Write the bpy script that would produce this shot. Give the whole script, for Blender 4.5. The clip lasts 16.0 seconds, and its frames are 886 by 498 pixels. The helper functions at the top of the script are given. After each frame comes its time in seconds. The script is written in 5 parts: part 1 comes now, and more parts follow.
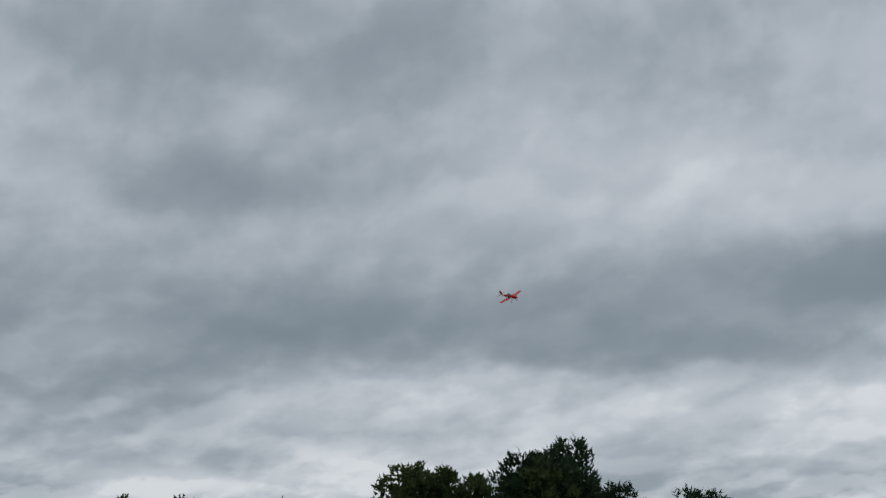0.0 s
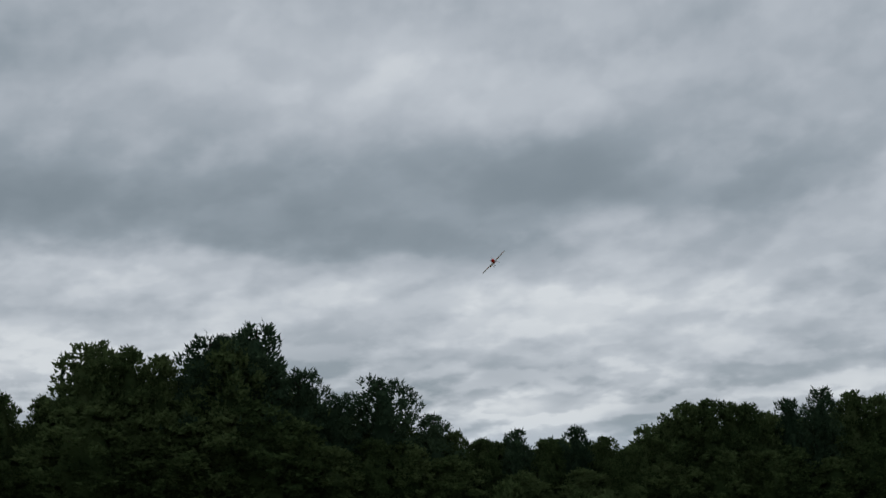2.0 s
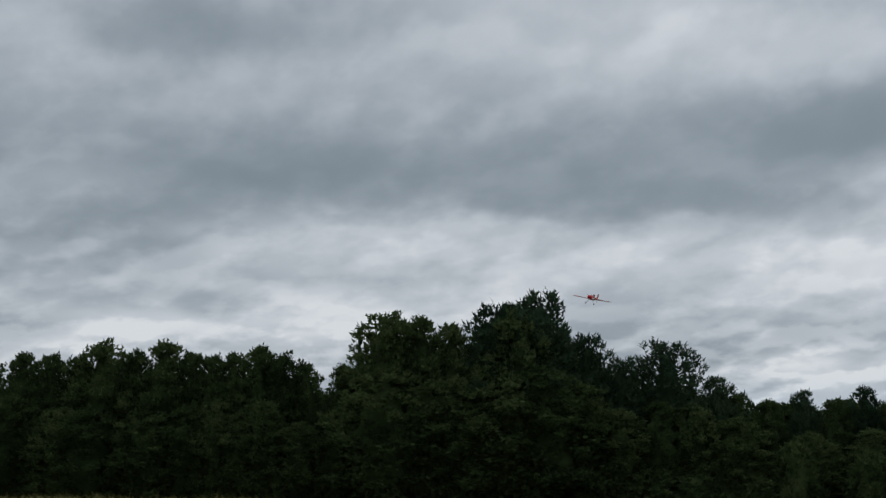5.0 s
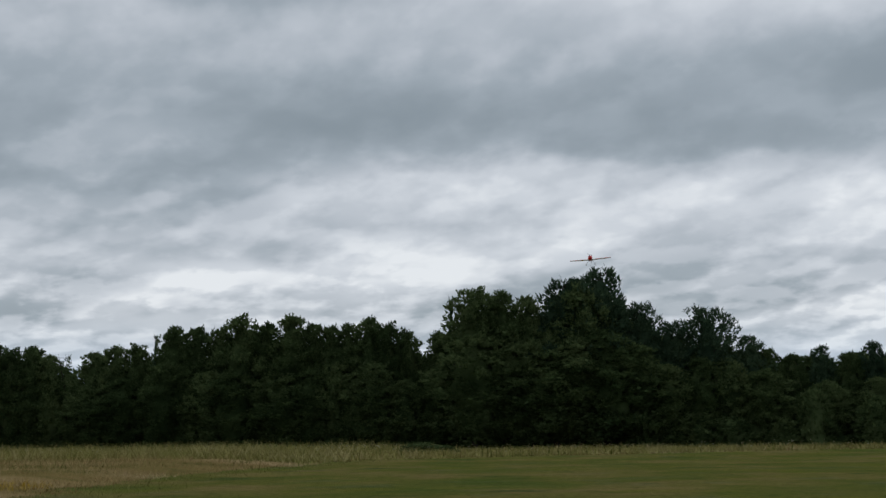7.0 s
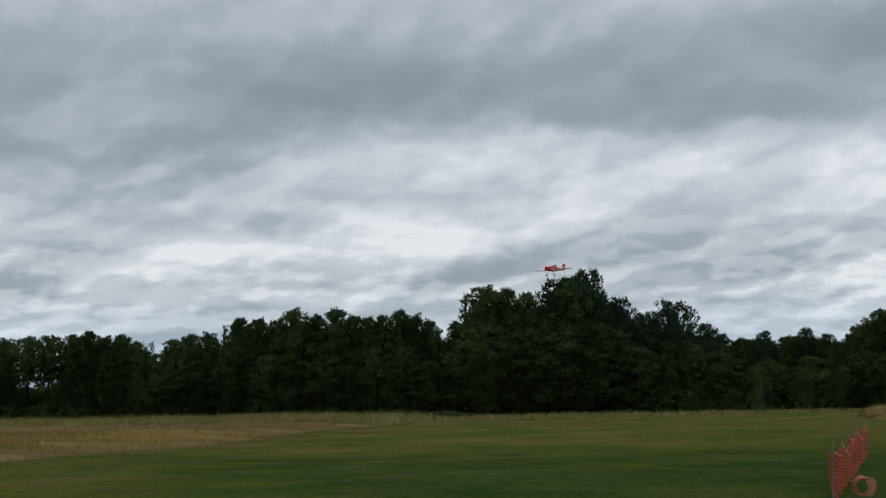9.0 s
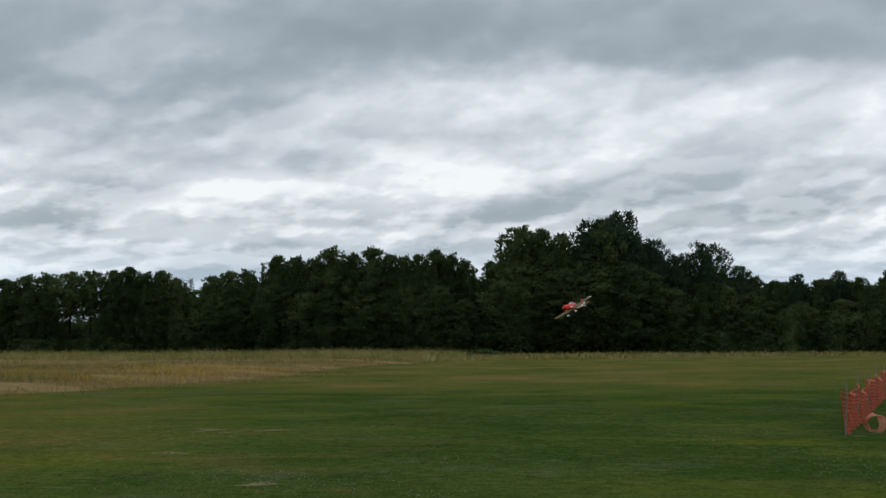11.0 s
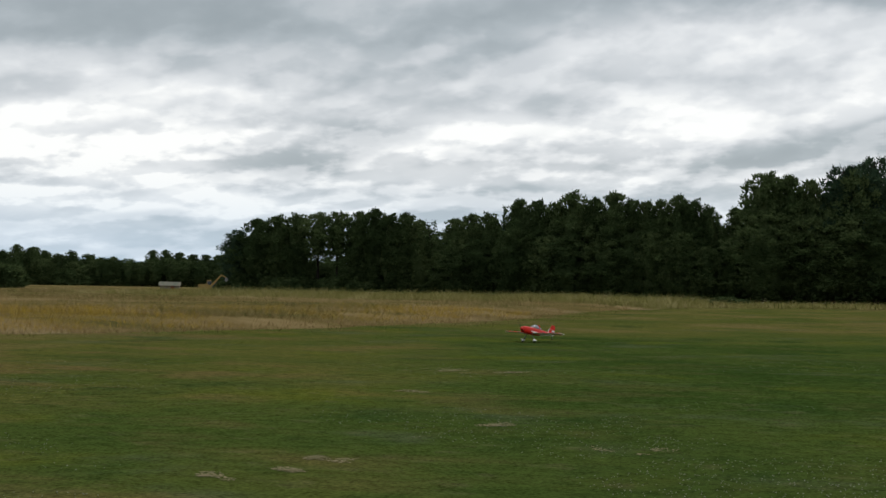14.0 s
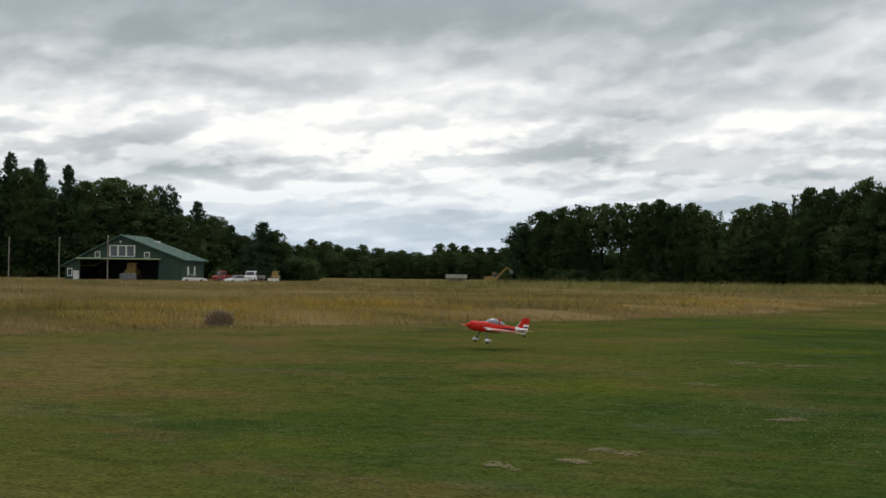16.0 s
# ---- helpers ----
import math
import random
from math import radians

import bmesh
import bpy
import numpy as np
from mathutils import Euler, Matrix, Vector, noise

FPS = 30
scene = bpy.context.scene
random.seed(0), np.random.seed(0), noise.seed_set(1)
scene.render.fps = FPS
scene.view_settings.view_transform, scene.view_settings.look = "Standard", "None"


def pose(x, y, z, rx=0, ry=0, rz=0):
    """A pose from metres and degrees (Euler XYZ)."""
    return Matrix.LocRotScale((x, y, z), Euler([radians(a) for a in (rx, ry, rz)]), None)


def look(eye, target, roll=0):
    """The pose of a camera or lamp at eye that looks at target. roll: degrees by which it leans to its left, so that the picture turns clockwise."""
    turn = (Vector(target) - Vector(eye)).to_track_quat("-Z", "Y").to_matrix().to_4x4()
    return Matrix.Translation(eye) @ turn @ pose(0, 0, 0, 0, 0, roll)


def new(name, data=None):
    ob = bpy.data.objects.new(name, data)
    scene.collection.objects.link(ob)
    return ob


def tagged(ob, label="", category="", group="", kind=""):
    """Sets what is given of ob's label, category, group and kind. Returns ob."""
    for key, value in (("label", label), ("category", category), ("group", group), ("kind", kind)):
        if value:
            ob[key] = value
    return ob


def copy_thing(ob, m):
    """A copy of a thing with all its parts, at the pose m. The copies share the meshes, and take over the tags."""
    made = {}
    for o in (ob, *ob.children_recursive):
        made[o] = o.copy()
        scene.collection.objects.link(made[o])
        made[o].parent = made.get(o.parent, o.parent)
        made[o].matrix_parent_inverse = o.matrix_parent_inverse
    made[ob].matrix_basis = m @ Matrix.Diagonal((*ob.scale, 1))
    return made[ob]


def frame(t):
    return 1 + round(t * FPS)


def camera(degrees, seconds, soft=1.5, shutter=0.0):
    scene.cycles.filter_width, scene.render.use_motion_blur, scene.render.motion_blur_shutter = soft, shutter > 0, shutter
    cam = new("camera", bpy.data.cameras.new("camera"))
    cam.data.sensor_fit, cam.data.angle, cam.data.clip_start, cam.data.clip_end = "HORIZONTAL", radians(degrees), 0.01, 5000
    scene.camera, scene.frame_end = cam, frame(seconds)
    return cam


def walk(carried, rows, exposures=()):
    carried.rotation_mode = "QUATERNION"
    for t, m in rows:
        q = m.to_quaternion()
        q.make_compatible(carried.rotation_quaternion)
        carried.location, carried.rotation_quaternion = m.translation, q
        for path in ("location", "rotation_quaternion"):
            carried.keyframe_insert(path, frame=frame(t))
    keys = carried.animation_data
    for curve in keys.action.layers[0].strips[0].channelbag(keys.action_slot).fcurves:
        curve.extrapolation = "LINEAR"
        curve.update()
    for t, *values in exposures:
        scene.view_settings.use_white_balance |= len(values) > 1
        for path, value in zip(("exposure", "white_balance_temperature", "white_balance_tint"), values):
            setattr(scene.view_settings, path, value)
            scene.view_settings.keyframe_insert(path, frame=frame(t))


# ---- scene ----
cam = camera(34.0, 16.0, soft=1.5)
EYE = 1.5
# seconds, yaw, pitch, lean to the right, distance gone ahead
ROWS = [
    (0, 2.11, 15.42, 0.43, 56.2),
    (0.5, -3.01, 14.04, 0.02, 56.2),
    (1, -5.34, 12.66, -0.44, 56.2),
    (1.5, -8.37, 11.05, -0.45, 56.2),
    (2, -10.14, 10.96, -0.29, 56.2),
    (2.5, -8.63, 10.06, -0.51, 56.2),
    (3, -5.80, 9.92, -0.75, 56.2),
    (3.5, -3.90, 10.49, -0.88, 56.2),
    (4, -1.98, 10.24, -0.70, 56.2),
    (4.5, -0.26, 9.92, -0.57, 56.2),
    (7, 3.99, 7.22, 0.61, 31.6),
    (7.5, 3.68, 7.49, 0.82, 31.6),
    (7.8, 3.80, 7.85, 0.95, 31.6),
    (8, 3.83, 8.00, 1.00, 30.2),
    (8.2, 3.78, 7.75, 0.92, 26.0),
    (8.5, 3.67, 7.28, 0.77, 17.2),
    (8.8, 3.76, 6.50, 0.88, 7.0),
    (9, 3.86, 6.08, 0.98, 1.6),
    (9.2, 3.88, 5.82, 0.95, 0.0),
    (11.5, 6.19, 3.13, 0.14, 0.0),
    (12, 7.58, 2.68, 0.19, 0.0),
    (12.5, 9.00, 2.34, 0.01, 0.0),
    (13, 10.93, 2.01, -0.24, 0.0),
    (13.5, 12.71, 1.62, -0.63, 0.0),
    (14, 14.78, 1.41, -0.97, 0.0),
    (14.5, 16.30, 1.40, -1.42, 0.0),
    (15, 18.53, 1.33, -1.49, 0.0),
    (15.5, 22.21, 1.14, -1.09, 0.0),
    (16, 25.97, 0.93, -0.69, 0.0),
]
walk(cam, [(t, pose(0, d, EYE, 90 + pitch, 0, yaw) @ pose(0, 0, 0, 0, 0, -lean)) for t, yaw, pitch, lean, d in ROWS],
     exposures=[(0, -0.04, 6200, 9), (4.5, -0.04, 6200, 9), (7, 0.22, 6250, 10), (9, 0.2, 6250, 10), (11.5, 0.48, 6350, 9), (16, 0.55, 6700, 10)])

# ---- sky and light ----
# soft cloud masses: azimuth to the left, elevation, widths (degrees), lift
CLOUDS = [
    (39.0, 9.6, 11.0, 1.7, -0.48), (25.0, 10.4, 8.0, 1.5, -0.38), (12.2, 9.6, 3.6, 1.9, -0.36), (11.5, 7.2, 1.6, 0.8, -0.25),
    (38.9, 6.5, 4.5, 0.9, 0.34), (29.7, 5.8, 5.6, 1.4, 0.42), (19.6, 6.0, 2.2, 0.8, -0.16),
    (33.4, 3.0, 3.6, 0.5, 0.40), (24.0, 3.2, 4.2, 0.6, 0.36), (14.0, 6.2, 3.0, 0.9, 0.34),
    (20.0, 1.7, 8.0, 0.5, -0.40), (36.7, 4.2, 4.4, 0.5, -0.25), (23.6, 7.3, 4.2, 0.8, 0.34),
    (6.0, 6.8, 4.4, 0.9, 0.46), (21.4, 4.6, 5.4, 0.4, -0.10), (2.0, 5.0, 9.0, 0.6, -0.18),
]
CLOUDS += [
    (11.3, 17.6, 4.2, 1.5, -0.45), (9.5, 12.6, 7.5, 1.2, -0.42), (-4.8, 11.5, 6.4, 1.1, -0.52),
    (-15.5, 13.2, 6.4, 1.3, -0.62), (9.6, 9.4, 4.2, 0.9, 0.36), (1.6, 10.2, 4.6, 0.7, 0.30),
    (-6.5, 18.6, 4.0, 2.4, 0.26), (-16.7, 17.0, 3.8, 1.6, 0.12), (-9.8, 9.2, 4.9, 0.8, 0.28),
    (-18.0, 9.3, 4.0, 1.4, 0.30), (-12.8, 5.2, 2.0, 0.6, 0.50), (-4.0, 7.4, 6.0, 0.7, 0.08), (6.0, 22.5, 14.0, 2.0, -0.22),
]


def sky():
    world = bpy.data.worlds.new("world")
    scene.world = world
    world.use_nodes = True
    nt = world.node_tree
    nt.nodes.clear()

    def node(kind, **settings):
        n = nt.nodes.new(kind)
        for k, v in settings.items():
            setattr(n, k, v)
        return n

    def plug(value, socket):
        if isinstance(value, bpy.types.NodeSocket):
            nt.links.new(value, socket)
        else:
            socket.default_value = value

    def math_node(op, a, b=0.0, clamp=False):
        n = node("ShaderNodeMath", operation=op, use_clamp=clamp)
        plug(a, n.inputs[0])
        plug(b, n.inputs[1])
        return n.outputs[0]

    def noise_node(vec, scale, detail, rough=0.55):
        n = node("ShaderNodeTexNoise")
        n.inputs["Scale"].default_value = scale
        n.inputs["Detail"].default_value = detail
        n.inputs["Roughness"].default_value = rough
        plug(vec, n.inputs["Vector"])
        return n.outputs["Fac"]

    tex = node("ShaderNodeTexCoord")
    sep = node("ShaderNodeSeparateXYZ")
    nt.links.new(tex.outputs["Generated"], sep.inputs[0])
    x, y, z = sep.outputs
    az = math_node("MULTIPLY", math_node("ARCTAN2", math_node("MULTIPLY", x, -1.0), y), 57.2958)
    el = math_node("MULTIPLY", math_node("ARCSINE", z), 57.2958)
    # the deck is seen ever flatter towards the horizon
    flat = node("ShaderNodeCombineXYZ")
    height = math_node("MULTIPLY", math_node("LOGARITHM", math_node("MAXIMUM", math_node("ADD", el, 8.0), 1.0), 2.71828), 14.0)
    plug(math_node("MULTIPLY", az, 0.42), flat.inputs[0])
    plug(math_node("ADD", height, math_node("MULTIPLY", az, 0.06)), flat.inputs[1])
    p = flat.outputs[0]
    # billows bend the masses
    def shifted(vec, by):
        n = node("ShaderNodeVectorMath", operation="ADD")
        plug(vec, n.inputs[0])
        n.inputs[1].default_value = by
        return n.outputs[0]

    w1 = noise_node(p, 0.3, 3, 0.45)
    w2 = noise_node(shifted(p, (37.0, 11.0, 3.0)), 0.34, 3, 0.45)
    waz = math_node("ADD", az, math_node("MULTIPLY", math_node("SUBTRACT", w1, 0.5), 6.0))
    wel = math_node("ADD", el, math_node("MULTIPLY", math_node("SUBTRACT", w2, 0.5), 2.2))
    wel = math_node("ADD", wel, math_node("MULTIPLY", math_node("SUBTRACT", noise_node(p, 0.8, 4, 0.5), 0.5), 1.2))
    pos = node("ShaderNodeCombineXYZ")
    plug(waz, pos.inputs[0])
    plug(wel, pos.inputs[1])
    total = 0.50
    for a, e, sa, se, lift in CLOUDS:
        m = node("ShaderNodeVectorMath", operation="SUBTRACT")
        plug(pos.outputs[0], m.inputs[0])
        m.inputs[1].default_value = (a, e, 0)
        # dark masses have crisp bases, bright ones crisp crowns
        k = node("ShaderNodeVectorMath", operation="ABSOLUTE")
        plug(m.outputs[0], k.inputs[0])
        s = node("ShaderNodeVectorMath", operation="MULTIPLY")
        plug(m.outputs[0], s.inputs[0])
        s.inputs[1].default_value = (0.8 / sa, 1.0 / se, 0)
        d = node("ShaderNodeVectorMath", operation="MULTIPLY_ADD")
        plug(k.outputs[0], d.inputs[0])
        d.inputs[1].default_value = (0, (-0.35 if lift < 0 else 0.35) / se, 0)
        plug(s.outputs[0], d.inputs[2])
        q = node("ShaderNodeVectorMath", operation="DOT_PRODUCT")
        plug(d.outputs[0], q.inputs[0])
        plug(d.outputs[0], q.inputs[1])
        g = math_node("EXPONENT", math_node("MULTIPLY", q.outputs["Value"], -1.0))
        total = math_node("ADD", math_node("MULTIPLY", g, lift), total)
    billow = noise_node(shifted(p, (5.0, 3.0, 9.0)), 0.36, 4, 0.48)
    total = math_node("ADD", total, math_node("MULTIPLY", math_node("SUBTRACT", billow, 0.5), 0.40))
    # heaped cloud: crowns catch the light, undersides fall away
    low = node("ShaderNodeMapRange", interpolation_type="SMOOTHSTEP")
    plug(el, low.inputs["Value"])
    for k, v in (("From Min", 6.0), ("From Max", 16.0), ("To Min", 1.0), ("To Max", 0.45)):
        low.inputs[k].default_value = v
    heap = noise_node(shifted(p, (8.0, 2.0, 14.0)), 0.46, 4, 0.47)
    above = noise_node(shifted(p, (8.2, 2.75, 14.0)), 0.46, 4, 0.47)
    crest = node("ShaderNodeMapRange", interpolation_type="SMOOTHSTEP")
    plug(math_node("SUBTRACT", heap, above), crest.inputs["Value"])
    for k, v in (("From Min", -0.10), ("From Max", 0.11), ("To Min", -0.07), ("To Max", 0.22)):
        crest.inputs[k].default_value = v
    puff = noise_node(shifted(p, (3.0, 9.0, 4.0)), 0.75, 5, 0.5)
    over = noise_node(shifted(p, (3.1, 9.4, 4.0)), 0.75, 5, 0.5)
    edge = node("ShaderNodeMapRange", interpolation_type="SMOOTHSTEP")
    plug(math_node("SUBTRACT", puff, over), edge.inputs["Value"])
    for k, v in (("From Min", -0.07), ("From Max", 0.09), ("To Min", -0.045), ("To Max", 0.07)):
        edge.inputs[k].default_value = v
    near_horizon = node("ShaderNodeMapRange", interpolation_type="SMOOTHSTEP")
    plug(el, near_horizon.inputs["Value"])
    for k, v in (("From Min", 4.0), ("From Max", 8.0), ("To Min", 3.0), ("To Max", 1.0)):
        near_horizon.inputs[k].default_value = v
    relief = math_node("ADD", crest.outputs[0], math_node("MULTIPLY", edge.outputs[0], near_horizon.outputs[0]))
    total = math_node("ADD", total, math_node("MULTIPLY", relief, low.outputs[0]))
    soft_floor = node("ShaderNodeMath", operation="SMOOTH_MAX")
    plug(total, soft_floor.inputs[0])
    soft_floor.inputs[1].default_value, soft_floor.inputs[2].default_value = 0.06, 0.45
    total = math_node("ADD", soft_floor.outputs[0], math_node("MULTIPLY", math_node("SUBTRACT", billow, 0.5), 0.22))
    # thinner cloud overhead than near the horizon
    lift = node("ShaderNodeMapRange", interpolation_type="SMOOTHSTEP")
    plug(el, lift.inputs["Value"])
    for k, v in (("From Min", 24.0), ("From Max", 60.0), ("To Min", 0.0), ("To Max", 0.3)):
        lift.inputs[k].default_value = v
    total = math_node("ADD", total, lift.outputs[0], True)
    ramp = node("ShaderNodeValToRGB")
    plug(total, ramp.inputs[0])
    cr = ramp.color_ramp
    cr.elements[0].position, cr.elements[0].color = 0.0, (0.205, 0.238, 0.258, 1)
    cr.elements[1].position, cr.elements[1].color = 1.0, (0.70, 0.71, 0.71, 1)
    for at, col in ((0.3, (0.30, 0.335, 0.36, 1)), (0.55, (0.43, 0.455, 0.48, 1)), (0.78, (0.545, 0.565, 0.585, 1))):
        cr.elements.new(at).color = col
    blue = node("ShaderNodeTexSky", sky_type="NISHITA", sun_disc=False)
    blue.sun_elevation, blue.sun_rotation = radians(64), radians(35)
    tone = node("ShaderNodeVectorMath", operation="SCALE")
    nt.links.new(blue.outputs[0], tone.inputs[0])
    tone.inputs["Scale"].default_value = 0.07
    mix = node("ShaderNodeMix", data_type="RGBA")
    mix.inputs["Factor"].default_value = 0.94
    nt.links.new(tone.outputs[0], mix.inputs["A"])
    # bluer air low down
    air = node("ShaderNodeMapRange", interpolation_type="SMOOTHSTEP")
    plug(el, air.inputs["Value"])
    for k, v in (("From Min", 0.5), ("From Max", 5.0), ("To Min", 0.62), ("To Max", 0.0)):
        air.inputs[k].default_value = v
    tint = node("ShaderNodeMix", data_type="RGBA")
    plug(air.outputs[0], tint.inputs["Factor"])
    nt.links.new(ramp.outputs[0], tint.inputs["A"])
    tint.inputs["B"].default_value = (0.39, 0.50, 0.62, 1)
    nt.links.new(tint.outputs["Result"], mix.inputs["B"])
    bg = node("ShaderNodeBackground")
    bg.inputs["Strength"].default_value = 1.0
    nt.links.new(mix.outputs["Result"], bg.inputs["Color"])
    out = node("ShaderNodeOutputWorld")
    nt.links.new(bg.outputs[0], out.inputs[0])


sky()
sun = new("sun", bpy.data.lights.new("sun", "SUN"))
sun.data.energy, sun.data.angle, sun.data.color = 0.5, radians(25), (1.0, 0.97, 0.92)
sun.matrix_world = look((0, 0, 0), (-0.25, -0.35, -0.9))


# ---- materials ----
def material(name, colours, scale=3.0, rough=0.8, bump=0.3, metal=0.0, fine=6.0, stretch=(1, 1, 1), island=0.0, obj=0.0, space="Object", spec=0.3, gain=1.3):
    """Two scales of noise over a ramp of colours; island and obj shift the ramp from piece to piece."""
    m = bpy.data.materials.new(name)
    m.use_nodes = True
    nt = m.node_tree
    bsdf = nt.nodes["Principled BSDF"]
    bsdf.inputs["Roughness"].default_value = rough
    bsdf.inputs["Metallic"].default_value = metal
    bsdf.inputs["Specular IOR Level"].default_value = spec
    tc = nt.nodes.new("ShaderNodeTexCoord")
    mp = nt.nodes.new("ShaderNodeMapping")
    mp.inputs["Scale"].default_value = stretch
    nt.links.new(tc.outputs[space], mp.inputs["Vector"])
    n1 = nt.nodes.new("ShaderNodeTexNoise")
    n1.inputs["Scale"].default_value, n1.inputs["Detail"].default_value = scale, 4
    n2 = nt.nodes.new("ShaderNodeTexNoise")
    n2.inputs["Scale"].default_value, n2.inputs["Detail"].default_value = scale * fine, 3
    for n in (n1, n2):
        nt.links.new(mp.outputs[0], n.inputs["Vector"])
    a = nt.nodes.new("ShaderNodeMath")
    a.operation = "MULTIPLY_ADD"
    nt.links.new(n2.outputs["Fac"], a.inputs[0])
    a.inputs[1].default_value = 0.5
    b = nt.nodes.new("ShaderNodeMath")
    b.operation = "MULTIPLY_ADD"
    nt.links.new(n1.outputs["Fac"], b.inputs[0])
    b.inputs[1].default_value, b.inputs[2].default_value = gain, 0.25 - gain / 2
    nt.links.new(b.outputs[0], a.inputs[2])
    value = a.outputs[0]
    for amount, kind, socket in ((island, "ShaderNodeNewGeometry", "Random Per Island"), (obj, "ShaderNodeObjectInfo", "Random")):
        if amount:
            g = nt.nodes.new(kind)
            c = nt.nodes.new("ShaderNodeMath")
            c.operation = "MULTIPLY_ADD"
            nt.links.new(g.outputs[socket], c.inputs[0])
            c.inputs[1].default_value = amount
            d = nt.nodes.new("ShaderNodeMath")
            d.operation = "SUBTRACT"
            nt.links.new(value, d.inputs[0])
            d.inputs[1].default_value = amount / 2
            nt.links.new(d.outputs[0], c.inputs[2])
            value = c.outputs[0]
    ramp = nt.nodes.new("ShaderNodeValToRGB")
    nt.links.new(value, ramp.inputs[0])
    cr = ramp.color_ramp
    cr.elements[0].position, cr.elements[1].position = 0.2, 0.85
    cr.elements[0].color, cr.elements[1].color = (*colours[0], 1), (*colours[-1], 1)
    for i, c in enumerate(colours[1:-1]):
        cr.elements.new(0.2 + 0.65 * (i + 1) / (len(colours) - 1)).color = (*c, 1)
    nt.links.new(ramp.outputs[0], bsdf.inputs["Base Color"])
    if bump:
        bp = nt.nodes.new("ShaderNodeBump")
        bp.inputs["Strength"].default_value = bump
        bp.inputs["Distance"].default_value = 0.02
        nt.links.new(n2.outputs["Fac"], bp.inputs["Height"])
        nt.links.new(bp.outputs[0], bsdf.inputs["Normal"])
    return m


def let_through(m, share):
    """Thin leaves pass on part of the light that falls on their far side."""
    nt = m.node_tree
    bsdf, out = nt.nodes["Principled BSDF"], nt.nodes["Material Output"]
    colour = bsdf.inputs["Base Color"].links[0].from_socket
    glow, mix = nt.nodes.new("ShaderNodeBsdfTranslucent"), nt.nodes.new("ShaderNodeMixShader")
    nt.links.new(colour, glow.inputs["Color"])
    mix.inputs[0].default_value = share
    nt.links.new(bsdf.outputs[0], mix.inputs[1])
    nt.links.new(glow.outputs[0], mix.inputs[2])
    nt.links.new(mix.outputs[0], out.inputs["Surface"])
    return m


LEAF = let_through(material("leaf", [(0.034, 0.056, 0.022), (0.062, 0.092, 0.036), (0.10, 0.135, 0.056)], 0.25, 0.7, 0, island=0.4, obj=0.45, spec=0.0), 0.4)
NEEDLE = let_through(material("needle", [(0.026, 0.048, 0.028), (0.044, 0.074, 0.042), (0.068, 0.104, 0.056)], 0.3, 0.7, 0, island=0.35, obj=0.3, spec=0.0), 0.25)
BARK = material("bark", [(0.014, 0.012, 0.010), (0.035, 0.030, 0.026), (0.07, 0.063, 0.056)], 2.0, 0.95, 0.5, stretch=(1, 1, 0.2), obj=0.4, spec=0.05)


